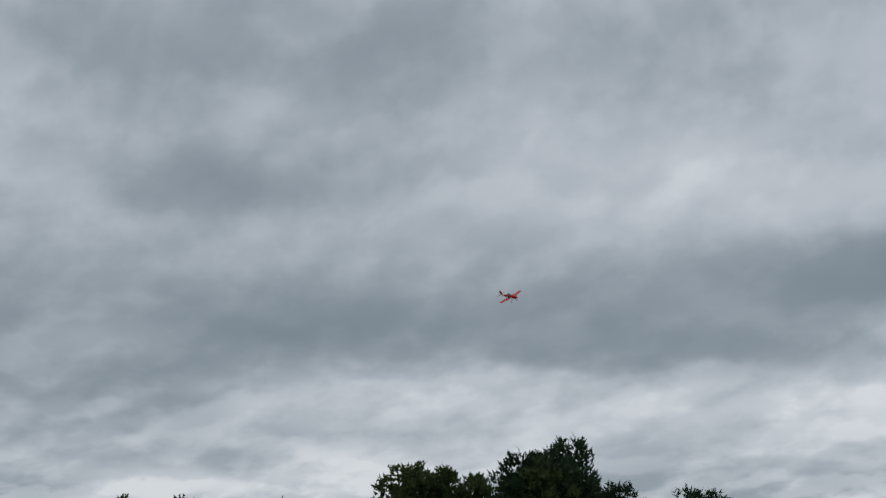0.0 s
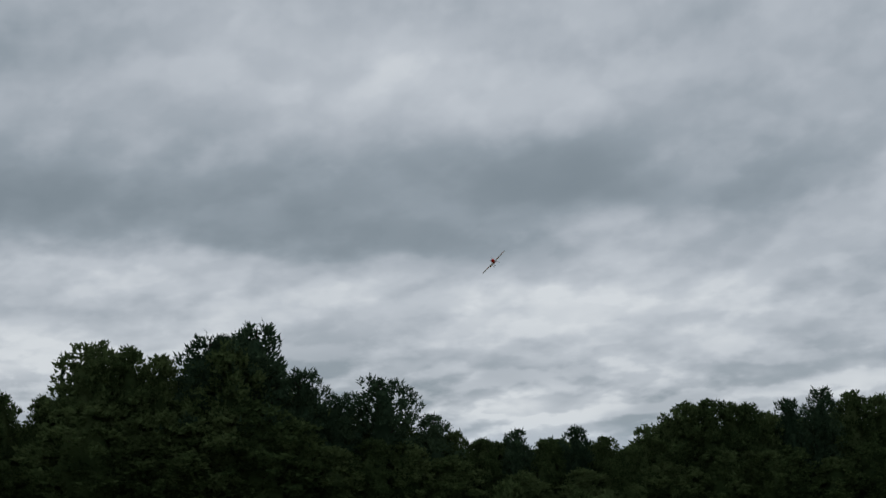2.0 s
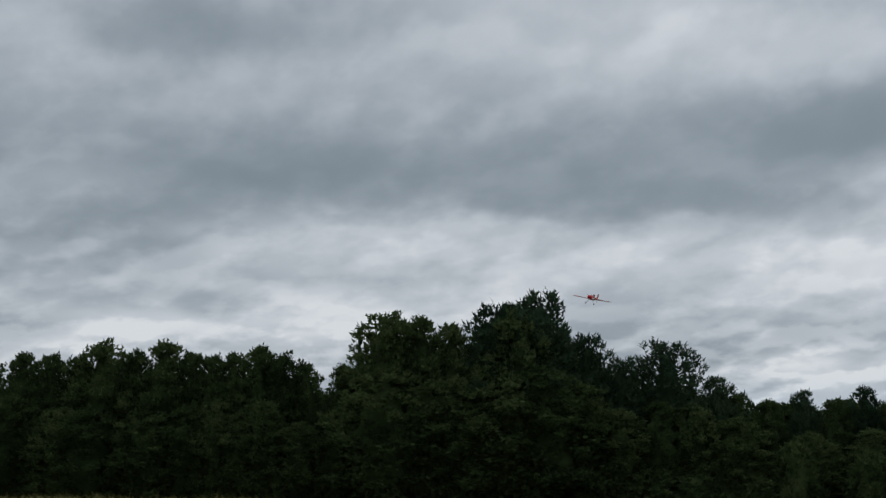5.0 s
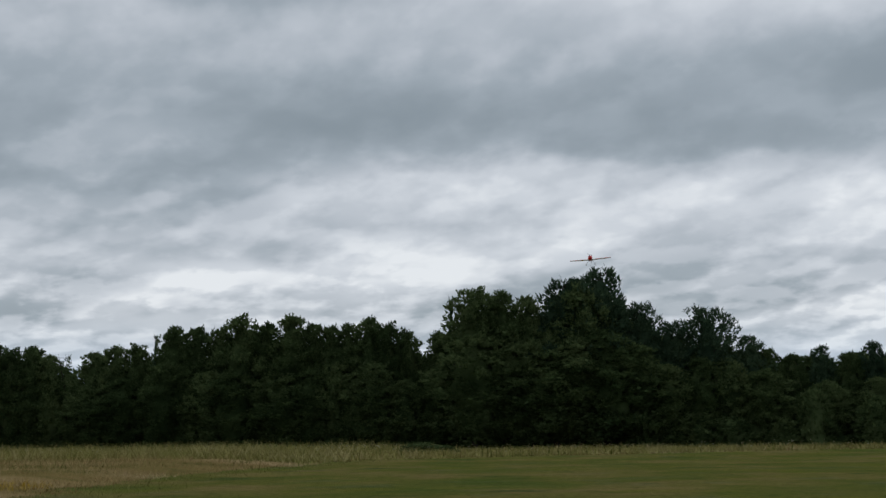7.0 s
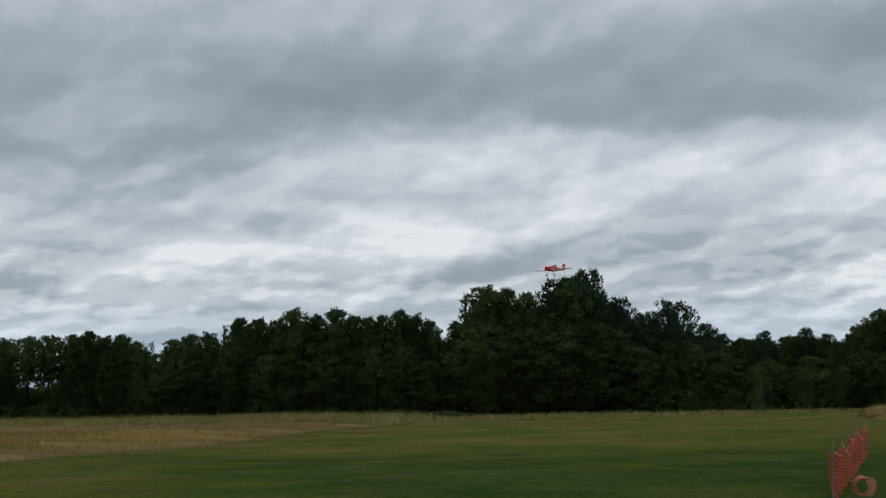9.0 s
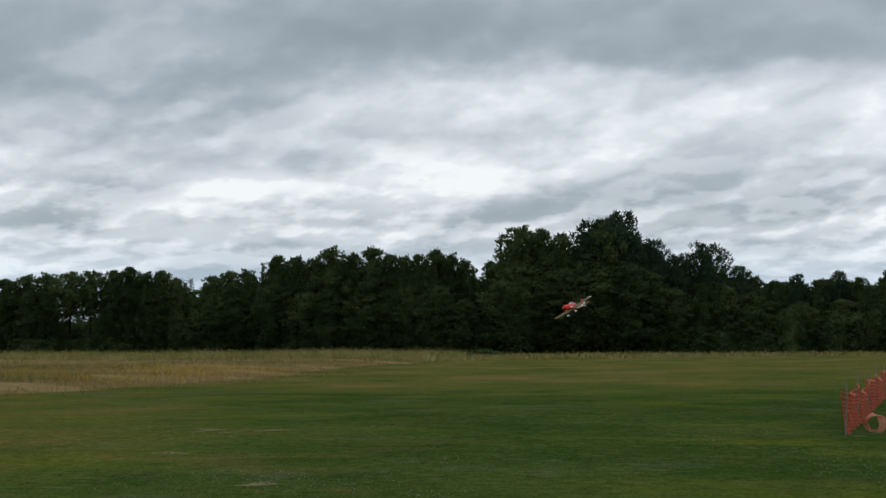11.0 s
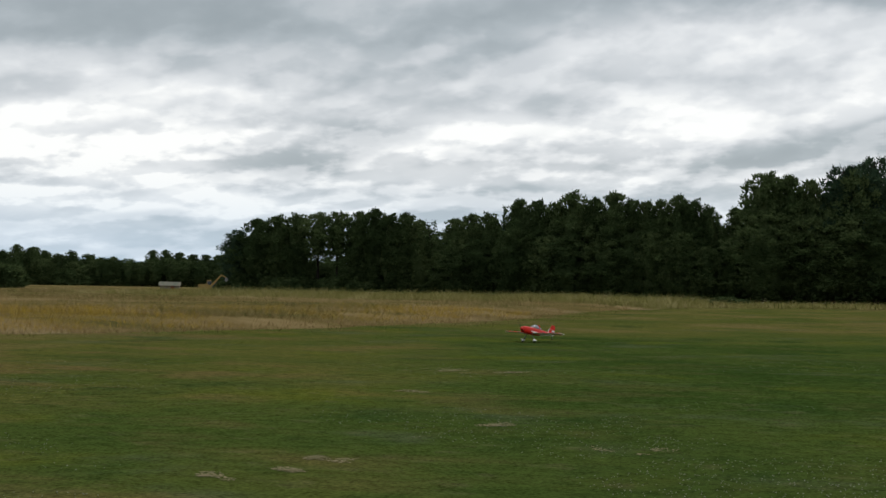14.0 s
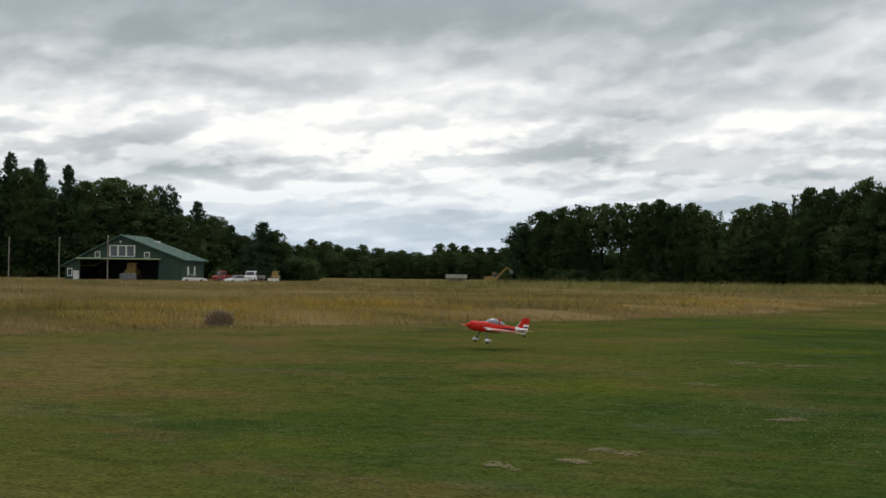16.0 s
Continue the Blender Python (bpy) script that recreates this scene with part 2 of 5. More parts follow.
def lawn_material():
    """Mown grass: green turning olive towards the meadow, with clover, lush and worn patches."""
    m = bpy.data.materials.new("lawn")
    m.use_nodes = True
    nt = m.node_tree
    bsdf = nt.nodes["Principled BSDF"]
    bsdf.inputs["Roughness"].default_value, bsdf.inputs["Specular IOR Level"].default_value = 0.95, 0.0
    tc = nt.nodes.new("ShaderNodeTexCoord")
    sep = nt.nodes.new("ShaderNodeSeparateXYZ")
    nt.links.new(tc.outputs["Object"], sep.inputs[0])

    def noisy(scale, stretch, detail, offset):
        mp = nt.nodes.new("ShaderNodeMapping")
        mp.inputs["Scale"].default_value, mp.inputs["Location"].default_value = stretch, offset
        nt.links.new(tc.outputs["Object"], mp.inputs["Vector"])
        n = nt.nodes.new("ShaderNodeTexNoise")
        n.inputs["Scale"].default_value, n.inputs["Detail"].default_value, n.inputs["Roughness"].default_value = scale, detail, 0.6
        nt.links.new(mp.outputs[0], n.inputs["Vector"])
        return n.outputs["Fac"]

    def calc(op, a, c, d=0.0):
        n = nt.nodes.new("ShaderNodeMath")
        n.operation = op
        for value, socket in zip((a, c, d), n.inputs):
            if isinstance(value, bpy.types.NodeSocket):
                nt.links.new(value, socket)
            else:
                socket.default_value = value
        return n.outputs[0]

    def stepped(value, lo, hi, top):
        n = nt.nodes.new("ShaderNodeMapRange")
        n.interpolation_type = "SMOOTHSTEP"
        nt.links.new(value, n.inputs["Value"])
        for k, q in (("From Min", lo), ("From Max", hi), ("To Min", 0.0), ("To Max", top)):
            n.inputs[k].default_value = q
        return n.outputs[0]

    def blend(fac, a, colour, how="MIX"):
        n = nt.nodes.new("ShaderNodeMix")
        n.data_type, n.blend_type = "RGBA", how
        nt.links.new(fac, n.inputs["Factor"])
        nt.links.new(a, n.inputs["A"])
        n.inputs["B"].default_value = (*colour, 1)
        return n.outputs["Result"]

    big = noisy(0.16, (1.0, 0.7, 1), 4, (0, 0, 0))
    toward = stepped(calc("MULTIPLY_ADD", sep.outputs[1], -0.22, calc("MULTIPLY", sep.outputs[0], -1.0)), -6.0, 9.0, 0.42)
    wander = calc("MULTIPLY_ADD", noisy(0.07, (1, 1, 1), 3, (4, 4, 0)), 30.0, sep.outputs[1])
    far = stepped(wander, 50.0, 68.0, 0.50)
    rim = stepped(calc("MULTIPLY_ADD", sep.outputs[1], -0.22, calc("MULTIPLY", sep.outputs[0], -1.0)), 5.0, 13.0, 0.20)
    tone = calc("ADD", calc("MAXIMUM", toward, far), rim)
    tone = calc("ADD", calc("MULTIPLY_ADD", big, 1.5, -0.52), tone)
    ramp = nt.nodes.new("ShaderNodeValToRGB")
    nt.links.new(tone, ramp.inputs[0])
    cr = ramp.color_ramp
    cr.elements[0].position, cr.elements[0].color = 0.1, (0.032, 0.060, 0.013, 1)
    cr.elements[1].position, cr.elements[1].color = 0.95, (0.140, 0.115, 0.042, 1)
    cr.elements.new(0.4).color = (0.056, 0.082, 0.018, 1)
    cr.elements.new(0.7).color = (0.094, 0.099, 0.024, 1)
    colour = blend(stepped(noisy(0.42, (0.7, 0.8, 1), 8, (9, 4, 0)), 0.54, 0.68, 0.4), ramp.outputs[0], (0.085, 0.098, 0.06))
    colour = blend(stepped(noisy(0.33, (0.8, 0.7, 1), 8, (2, 17, 0)), 0.56, 0.68, 0.6), colour, (0.024, 0.052, 0.016))
    colour = blend(stepped(noisy(0.28, (0.8, 1.0, 1), 6, (31, 5, 0)), 0.53, 0.68, 0.6), colour, (0.098, 0.112, 0.016))
    colour = blend(stepped(noisy(1.3, (0.8, 1.0, 1), 6, (11, 15, 0)), 0.53, 0.66, 0.4), colour, (0.030, 0.056, 0.014))
    colour = blend(stepped(noisy(2.2, (0.8, 1.0, 1), 5, (1, 25, 0)), 0.56, 0.68, 0.32), colour, (0.125, 0.115, 0.055))
    worn = calc("MULTIPLY", stepped(noisy(0.5, (0.6, 0.8, 1), 7, (21, 8, 0)), 0.50, 0.66, 1.0), calc("MULTIPLY_ADD", toward, 1.4, 0.12))
    colour = blend(worn, colour, (0.135, 0.098, 0.04))
    fine = noisy(5.0, (1, 1, 1), 4, (0, 0, 0))
    finer = noisy(24.0, (1, 1, 1), 3, (3, 1, 0))
    grain = calc("MULTIPLY_ADD", fine, 1.2, calc("MULTIPLY_ADD", finer, 2.2, -0.78))
    scale = nt.nodes.new("ShaderNodeVectorMath")
    scale.operation = "SCALE"
    nt.links.new(colour, scale.inputs[0])
    nt.links.new(grain, scale.inputs["Scale"])
    nt.links.new(scale.outputs[0], bsdf.inputs["Base Color"])
    bp = nt.nodes.new("ShaderNodeBump")
    bp.inputs["Strength"].default_value, bp.inputs["Distance"].default_value = 0.7, 0.03
    nt.links.new(grain, bp.inputs["Height"])
    nt.links.new(bp.outputs[0], bsdf.inputs["Normal"])
    return m


LAWN = lawn_material()
MEADOW = material("meadow_grass", [(0.070, 0.066, 0.022), (0.115, 0.092, 0.032), (0.15, 0.112, 0.048), (0.20, 0.150, 0.072)], 0.12, 0.95, 0.6, fine=14, stretch=(0.7, 1.5, 1), spec=0.0, gain=2.0)
HAY = material("dry_grass", [(0.20, 0.15, 0.06), (0.29, 0.21, 0.095), (0.36, 0.265, 0.13), (0.44, 0.34, 0.195)], 0.10, 0.9, 0, fine=8, stretch=(0.6, 1.6, 0.3), island=0.08, spec=0.0, gain=2.4)
GOLD = material("goldenrod", [(0.27, 0.19, 0.03), (0.46, 0.31, 0.04)], 1.0, 0.8, 0, island=0.5, spec=0.0)
WEED = material("weed_green", [(0.07, 0.078, 0.018), (0.14, 0.135, 0.04), (0.24, 0.20, 0.09)], 0.4, 0.9, 0, island=0.5, spec=0.0)
VERGE = material("verge_grass", [(0.13, 0.135, 0.035), (0.23, 0.21, 0.07), (0.36, 0.31, 0.15)], 0.3, 0.9, 0, island=0.3, spec=0.0, gain=1.8)
WHITEBLOOM = material("pale_bloom", [(0.35, 0.34, 0.26), (0.55, 0.53, 0.42)], 2.0, 0.9, 0, island=0.4, spec=0.0)
STRAW = material("dead_grass", [(0.13, 0.115, 0.045), (0.23, 0.19, 0.095)], 3.0, 0.95, 0.6, island=0.4)
BARN_GREEN = material("green_metal_siding", [(0.020, 0.044, 0.034), (0.030, 0.062, 0.047)], 0.6, 0.5, 0.1)
ROOF_GREEN = material("green_metal_roof", [(0.036, 0.09, 0.066), (0.055, 0.12, 0.09)], 0.5, 0.45, 0.1)
TRIM = material("pale_trim", [(0.55, 0.56, 0.52), (0.68, 0.68, 0.64)], 1.5, 0.6, 0.1)
AWNING = material("pale_green_trim", [(0.22, 0.27, 0.15), (0.30, 0.35, 0.2)], 1.5, 0.6, 0.1)
CONCRETE = material("dusty_floor", [(0.10, 0.09, 0.08), (0.18, 0.165, 0.15)], 0.8, 0.9, 0.3)
YELLOW = material("machine_yellow", [(0.19, 0.125, 0.035), (0.32, 0.21, 0.06)], 2.0, 0.5, 0.1)
RUST = material("rusty_red", [(0.13, 0.035, 0.022), (0.24, 0.06, 0.035)], 2.0, 0.7, 0.2)
CARWHITE = material("white_car_paint", [(0.62, 0.63, 0.64), (0.72, 0.72, 0.72)], 1.0, 0.3, 0.0, spec=0.5)
CARRED = material("red_car_paint", [(0.22, 0.03, 0.025), (0.33, 0.045, 0.035)], 1.0, 0.35, 0.0, spec=0.5)
RUBBER = material("rubber", [(0.012, 0.012, 0.012), (0.03, 0.03, 0.03)], 6.0, 0.85, 0.1)
STEEL = material("grey_steel", [(0.12, 0.12, 0.12), (0.24, 0.24, 0.24)], 3.0, 0.5, 0.1, metal=0.6)
GLASS = material("dark_glass", [(0.02, 0.025, 0.03), (0.04, 0.045, 0.05)], 1.0, 0.08, 0.0, spec=0.8)
WOOD = material("weathered_wood", [(0.14, 0.125, 0.105), (0.26, 0.24, 0.21)], 3.0, 0.9, 0.4, stretch=(1, 1, 0.15))
NET = material("orange_net", [(0.34, 0.060, 0.022), (0.50, 0.11, 0.045)], 2.0, 0.6, 0.1, obj=0.2)
# net orange with pale glints painted into the colour, for the roll
NET_PALE = material("net_painted_glints", [(0.42, 0.09, 0.04), (0.55, 0.25, 0.16)], 6.0, 0.6, 0.1, gain=2.0)
PLANE_RED = material("red_film", [(0.50, 0.014, 0.006), (0.62, 0.022, 0.010)], 3.0, 0.35, 0.02, spec=0.25)
PLANE_WHITE = material("white_film", [(0.74, 0.74, 0.73), (0.82, 0.82, 0.81)], 3.0, 0.3, 0.02, spec=0.5)
PLANE_DARK = material("dark_film", [(0.015, 0.02, 0.05), (0.03, 0.035, 0.07)], 3.0, 0.3, 0.02, spec=0.5)
CANOPY = material("smoked_canopy", [(0.20, 0.23, 0.25), (0.30, 0.33, 0.35)], 2.0, 0.06, 0.0, spec=0.9)
# the pale blue of distance haze is put into the hill's base colour
HILL = material("far_woods_haze_tint", [(0.32, 0.42, 0.53), (0.37, 0.475, 0.58)], 0.004, 1.0, 0)
SHACKROOF = material("worn_tin_roof", [(0.06, 0.085, 0.065), (0.12, 0.12, 0.085), (0.18, 0.145, 0.11)], 0.9, 0.7, 0.2)


# ---- mesh helpers ----
def part(name, bm, mat, parent=None, label=""):
    me = bpy.data.meshes.new(name)
    bm.to_mesh(me)
    bm.free()
    for m in (mat if isinstance(mat, (list, tuple)) else [mat]):
        me.materials.append(m)
    ob = new(name, me)
    ob.parent = parent
    return tagged(ob, label)


def raw(name, verts, faces, mat, parent=None, smooth=False):
    me = bpy.data.meshes.new(name)
    me.from_pydata(verts, [], faces)
    me.materials.append(mat)
    if smooth:
        me.polygons.foreach_set("use_smooth", [True] * len(me.polygons))
    ob = new(name, me)
    ob.parent = parent
    return ob


def box(bm, c, s, bevel=0.0, turn=None):
    """A box round c with sides s, added to bm."""
    made = bmesh.ops.create_cube(bm, size=1.0)["verts"]
    bmesh.ops.scale(bm, vec=s, verts=made)
    if bevel:
        edges = list({e for v in made for e in v.link_edges})
        r = bmesh.ops.bevel(bm, geom=edges, offset=bevel, segments=2, affect="EDGES", profile=0.6)
        made = list({v for f in r["faces"] for v in f.verts} | {v for v in made if v.is_valid})
    if turn is not None:
        bmesh.ops.transform(bm, matrix=turn, verts=made)
    bmesh.ops.translate(bm, vec=c, verts=made)
    return made


def boxes(items, bevel=0.0):
    bm = bmesh.new()
    for c, s in items:
        box(bm, c, s, bevel)
    return bm


def tube(bm, a, b, r1, r2, sides=8, caps=True):
    a, b = Vector(a), Vector(b)
    q = (b - a).to_track_quat("Z", "Y").to_matrix()
    rings = []
    for c, r in ((a, r1), (b, r2)):
        rings.append([bm.verts.new(c + q @ Vector((r * math.cos(6.2832 * i / sides), r * math.sin(6.2832 * i / sides), 0))) for i in range(sides)])
    for i in range(sides):
        bm.faces.new((rings[0][i], rings[0][(i + 1) % sides], rings[1][(i + 1) % sides], rings[1][i]))
    if caps:
        bm.faces.new(rings[0][::-1])
        bm.faces.new(rings[1])


def tube_bm(a, b, r1, r2=None, sides=8):
    bm = bmesh.new()
    tube(bm, a, b, r1, r1 if r2 is None else r2, sides)
    return bm


def thing(name, m, label, category, group="", kind=""):
    e = new(name)
    e.matrix_world = m
    return tagged(e, label, category, group, kind)


# ---- ground ----
def uneven(x, y):
    return 0.05 * noise.noise((x * 0.06, y * 0.06, 0.3)) * min(1.0, max(0.0, (y - 4) / 20)) if -60 < x < 60 and y < 150 else 0.0


def ease(u):
    u = min(1.0, max(0.0, u))
    return u * u * (3 - 2 * u)


def dip(x, y):
    """The meadow falls away a little towards the barn."""
    return -0.9 * ease((-x - 74) / 50) * ease((math.hypot(x, y) - 80) / 150)


def ground():
    xs = [-3000, -1200, -700, -500, -400, -320, -260, -220, -190, -165, -145, -130, -115, -105, -95, -85, -75, -67] + [-60 + 3 * i for i in range(41)] + [120, 250, 500, 1200, 3000]
    ys = [-3000, -1000, -300, -100, -40, -15] + [3 * i for i in range(54)] + [175, 190, 205, 220, 240, 260, 300, 400, 700, 1300, 3000]
    verts = [(x, y, uneven(x, y) + dip(x, y)) for y in ys for x in xs]
    w = len(xs)
    faces = [(j * w + i, j * w + i + 1, (j + 1) * w + i + 1, (j + 1) * w + i) for j in range(len(ys) - 1) for i in range(w - 1)]
    ob = raw("ground", verts, faces, LAWN, smooth=True)
    tagged(ob, "mown green airfield grass with olive and brown patches", "ground", kind="structure")


ground()

EDGE = [(-24.5, 8.0), (-24.0, 18.0), (-23.1, 24.8), (-21.6, 31.5), (-18.4, 38.0), (-15.2, 45.5), (-13.3, 56.0), (-12.6, 67.0), (-13.4, 86.0), (-10.0, 112.0), (8.0, 126.0), (22.0, 138.0)]


def edge_x(y):
    for (xa, ya), (xb, yb) in zip(EDGE, EDGE[1:]):
        if ya <= y <= yb:
            return xa + (xb - xa) * (y - ya) / (yb - ya)
    return EDGE[0][0] if y < EDGE[0][1] else 34.0


def meadow():
    rng = random.Random(5)
    ys = [8 + 1.0 * i for i in range(130)] + [138 + 3.0 * i for i in range(9)] + [165, 185, 210, 240, 280, 330, 400, 480]
    cols = 110
    verts, faces = [], []
    for k, y in enumerate(ys):
        e = edge_x(y) + 1.2 * noise.noise((3.1, y * 0.25, 0)) - 0.4
        e = e if y < 104 else e + (min(e, -78.0) - e) * ease((y - 104) / 8)
        for i in range(cols + 1):
            near = (e + 420) * (1 - i / cols) ** 2.6
            x = e - near
            swell = 0.28 + 0.06 * noise.noise((x * 0.3, y * 0.3, 4.0)) + 0.06 * noise.noise((x * 1.1, y * 0.9, 1.0))
            verts.append((x, y, uneven(x, y) + dip(x, y) - 0.02 + swell * ease(near / 4.5)))
    w = cols + 1
    for k in range(len(ys) - 1):
        for i in range(cols):
            faces.append((k * w + i, k * w + i + 1, k * w + w + i + 1, k * w + w + i))
    sheet = raw("meadow_floor", verts, faces, MEADOW, smooth=True)
    tagged(sheet, "tan and olive sward of the unmown hay meadow", "meadow", kind="structure")
    # standing hay: thin blades in tufts, coarser farther off
    sets = {"hay": ([], []), "gold": ([], []), "weed": ([], []), "verge": ([], []), "bloom": ([], [])}

    def blade(kind, x, y, h, w, bend):
        v, f = sets[kind]
        a = rng.uniform(0, 3.1416)
        dx, dy = math.cos(a) * w, math.sin(a) * w
        n = len(v)
        bx, by = rng.uniform(-bend, bend) * h, rng.uniform(-bend, bend) * h
        g = dip(x, y) + uneven(x, y)
        v += [(x - dx, y - dy, g), (x + dx, y + dy, g), (x + bx, y + by, g + h)]
        f += [(n, n + 1, n + 2)]

    for i in range(150000):
        y = 18 * (250 / 18) ** (rng.random() ** 0.95)
        e = edge_x(y) + 1.6 * noise.noise((3.3, y * 0.09, 1.7))
        left = max(-240, -1.05 * y - 8)
        e = min(e, -74.0) if y > 152 else e
        x = e - (e - left) * rng.random() ** 1.25
        near = e - x
        clump = noise.noise((x * 0.12, y * 0.12, 7.7)) + 0.5 * noise.noise((x * 0.5, y * 0.4, 1.7))
        if rng.random() > 0.35 + near / 2.0:
            continue
        h = (0.42 + 0.20 * clump + 0.16 * rng.random()) * min(1.0, 0.16 + near / 5.0)
        w = 0.003 + 0.00009 * y
        strip = y > 104 and x > -60
        kind = "hay"
        if strip and rng.random() < 0.9:
            kind, h = "verge", h * (0.9 + 0.9 * ease((-x - 4) / 14))
        elif y < 75 and 1.5 < near < 14 and noise.noise((x * 0.15, y * 0.2, 2.2)) > -0.08 and rng.random() < 0.4:
            kind = "gold"
        elif near > 3 and noise.noise((x * 0.08, y * 0.14, 4.4)) > 0.06 and rng.random() < 0.6:
            kind = "weed"
        for _ in range(3):
            blade(kind, x + rng.uniform(-0.3, 0.3), y + rng.uniform(-0.3, 0.3), max(0.06, h * rng.uniform(0.6, 1.1)), w * (1.8 if kind != "hay" else 1.0), 1.0)
    # green shoots along the mown edge
    for i in range(5000):
        y = 18 * (110 / 18) ** rng.random()
        x = edge_x(y) + rng.gauss(0.3, 1.1)
        blade("weed", x, y, rng.uniform(0.03, 0.10), 0.003 + 0.0001 * y, 1.2)
    for i in range(700):
        x = rng.uniform(-60, 24)
        y = rng.uniform(118, 149)
        if x < edge_x(y):
            h = rng.uniform(0.35, 0.7)
            blade("weed", x, y, h, 0.06, 0.15)
            v, f = sets["bloom"]
            n = len(v)
            r = rng.uniform(0.03, 0.09)
            v += [(x - r, y, h), (x, y - r, h + r * 0.4), (x + r, y, h), (x, y + r, h + r * 0.4)]
            f += [(n, n + 1, n + 2, n + 3)]
    for key, mat, name, label in (("hay", HAY, "hay_grass", "tall dry tan meadow grass"), ("gold", GOLD, "goldenrod", "yellow goldenrod among the dry meadow grass"), ("weed", WEED, "weeds", "green and straw-coloured weeds before the woods"), ("verge", VERGE, "verge_grass", "pale yellow-green verge grass before the woods"), ("bloom", WHITEBLOOM, "blossoms", "pale flower heads on tall weeds")):
        ob = raw(name, *sets[key], mat)
        tagged(ob, label, "grass", kind="stuff")


meadow()


CLOVER = material("clover_heads", [(0.13, 0.14, 0.09), (0.24, 0.25, 0.18)], 3.0, 0.9, 0, island=0.5, spec=0.0)


def clover():
    """Pale clover heads in loose drifts over the lawn near the camera's stand."""
    rng = random.Random(17)
    v, f = [], []
    for i in range(16000):
        r, a = 6.5 * (32 / 6.5) ** rng.random(), radians(rng.uniform(-12, 47))
        x, y = -r * math.sin(a), r * math.cos(a)
        if noise.noise((x * 0.25 + 9, y * 0.22, 8.8)) + 0.5 * noise.noise((x * 0.9, y * 0.8, 3.1)) < 0.22 or x < edge_x(y) + 1:
            continue
        q, n, z = rng.uniform(0.004, 0.009), len(v), uneven(x, y) + 0.006
        v += [(x - q, y, z), (x, y - q, z + 0.003), (x + q, y, z), (x, y + q, z + 0.008)]
        f += [(n, n + 1, n + 2), (n, n + 2, n + 3), (n, n + 1, n + 3)]
    tagged(raw("clover", v, f, CLOVER), "pale clover heads scattered in the lawn", "flowers", kind="stuff")


clover()


def dead_patch(x, y, r, seed):
    rng = random.Random(seed)
    v, f = [], []
    for i in range(int(2600 * r)):
        a, q = rng.uniform(0, 6.2832), 1.4 * r * rng.random()
        px, py = x + 1.1 * q * math.cos(a), y + 1.3 * q * math.sin(a)
        if noise.noise((px * 3.1 + 7.3 * seed, py * 2.3, 0.7)) < 0.35 * q / r:
            continue
        b, h, w = rng.uniform(0, 3.1416), rng.uniform(0.003, 0.010), rng.uniform(0.008, 0.025)
        n, z = len(v), uneven(px, py)
        v += [(px - w * math.cos(b), py - w * math.sin(b), z + 0.006), (px + w * math.cos(b), py + w * math.sin(b), z + 0.006), (px + rng.uniform(-0.06, 0.06), py + rng.uniform(-0.06, 0.06), z + h)]
        f.append((n, n + 1, n + 2))
    tagged(raw("dead_grass_patch", v, f, STRAW), "patch of dead straw-coloured clippings in the lawn", "grass", "dead patches", kind="stuff")


for i, (x, y, r) in enumerate([(-6.1, 24.0, 0.7), (-5.1, 24.2, 0.4), (-5.4, 19.6, 0.35), (-4.2, 11.8, 0.28), (-4.1, 10.9, 0.25), (-4.6, 10.3, 0.3), (-1.7, 13.5, 0.3), (-3.4, 15.2, 0.2)]):
    dead_patch(x, y, r, i)


# ---- trees ----
def sprays(clumps, count, size, rng, slim=0.55, up=0.5):
    """Small pointed leaf sprays scattered in clumps (centre, outward, radius)."""
    v, f = [], []
    weights = [c[2] ** 1.6 for c in clumps]
    for c, out, r in rng.choices(clumps, weights, k=count):
        d = Vector((rng.gauss(0, 1), rng.gauss(0, 1), rng.gauss(0, 0.8)))
        d = d.normalized() * rng.random() ** 0.6
        q = c + d * r
        along = (Vector((rng.gauss(0, 1), rng.gauss(0, 1), rng.gauss(0, 1) + up)) + out * 0.9 + d * 0.5).normalized()
        side = along.cross(Vector((rng.gauss(0, 1), rng.gauss(0, 1), rng.gauss(0, 1)))).normalized()
        s = size * rng.uniform(0.6, 1.5)
        n = len(v)
        v += [q - side * s * slim, q + side * s * slim, q + along * s * 1.7]
        f.append((n, n + 1, n + 2))
    return v, f


def crown_shape(env, z0, z1, seed, lump, freq, core, layer=0.0):
    """The lumpy hull of a crown: its radius by height and heading, and an inner hull at a share of it."""
    shift = Vector((seed * 3.7, seed * 1.3, seed * 2.1))

    def radius(u, a):
        z = z0 + (z1 - z0) * u
        r = env(u)
        w = Vector((math.cos(a) * 1.7, math.sin(a) * 1.7, z * (0.75 + 0.9 * layer))) * freq + shift
        return max(0.05, r * (1 + lump * noise.noise(w) + 0.5 * lump * noise.noise(w * 2.3)))
    rings, sides = 15, 18
    v, f = [], []
    for k in range(rings + 1):
        u = k / rings
        for i in range(sides):
            a = 6.2832 * i / sides
            r = radius(u, a) * core
            v.append((r * math.cos(a), r * math.sin(a), z0 + 0.25 + (z1 - z0 - 0.7) * u))
    for k in range(rings):
        for i in range(sides):
            j = (i + 1) % sides
            f.append((k * sides + i, k * sides + j, (k + 1) * sides + j, (k + 1) * sides + i))
    f.append(tuple(range(sides))[::-1])
    f.append(tuple(rings * sides + i for i in range(sides)))
    return radius, v, f


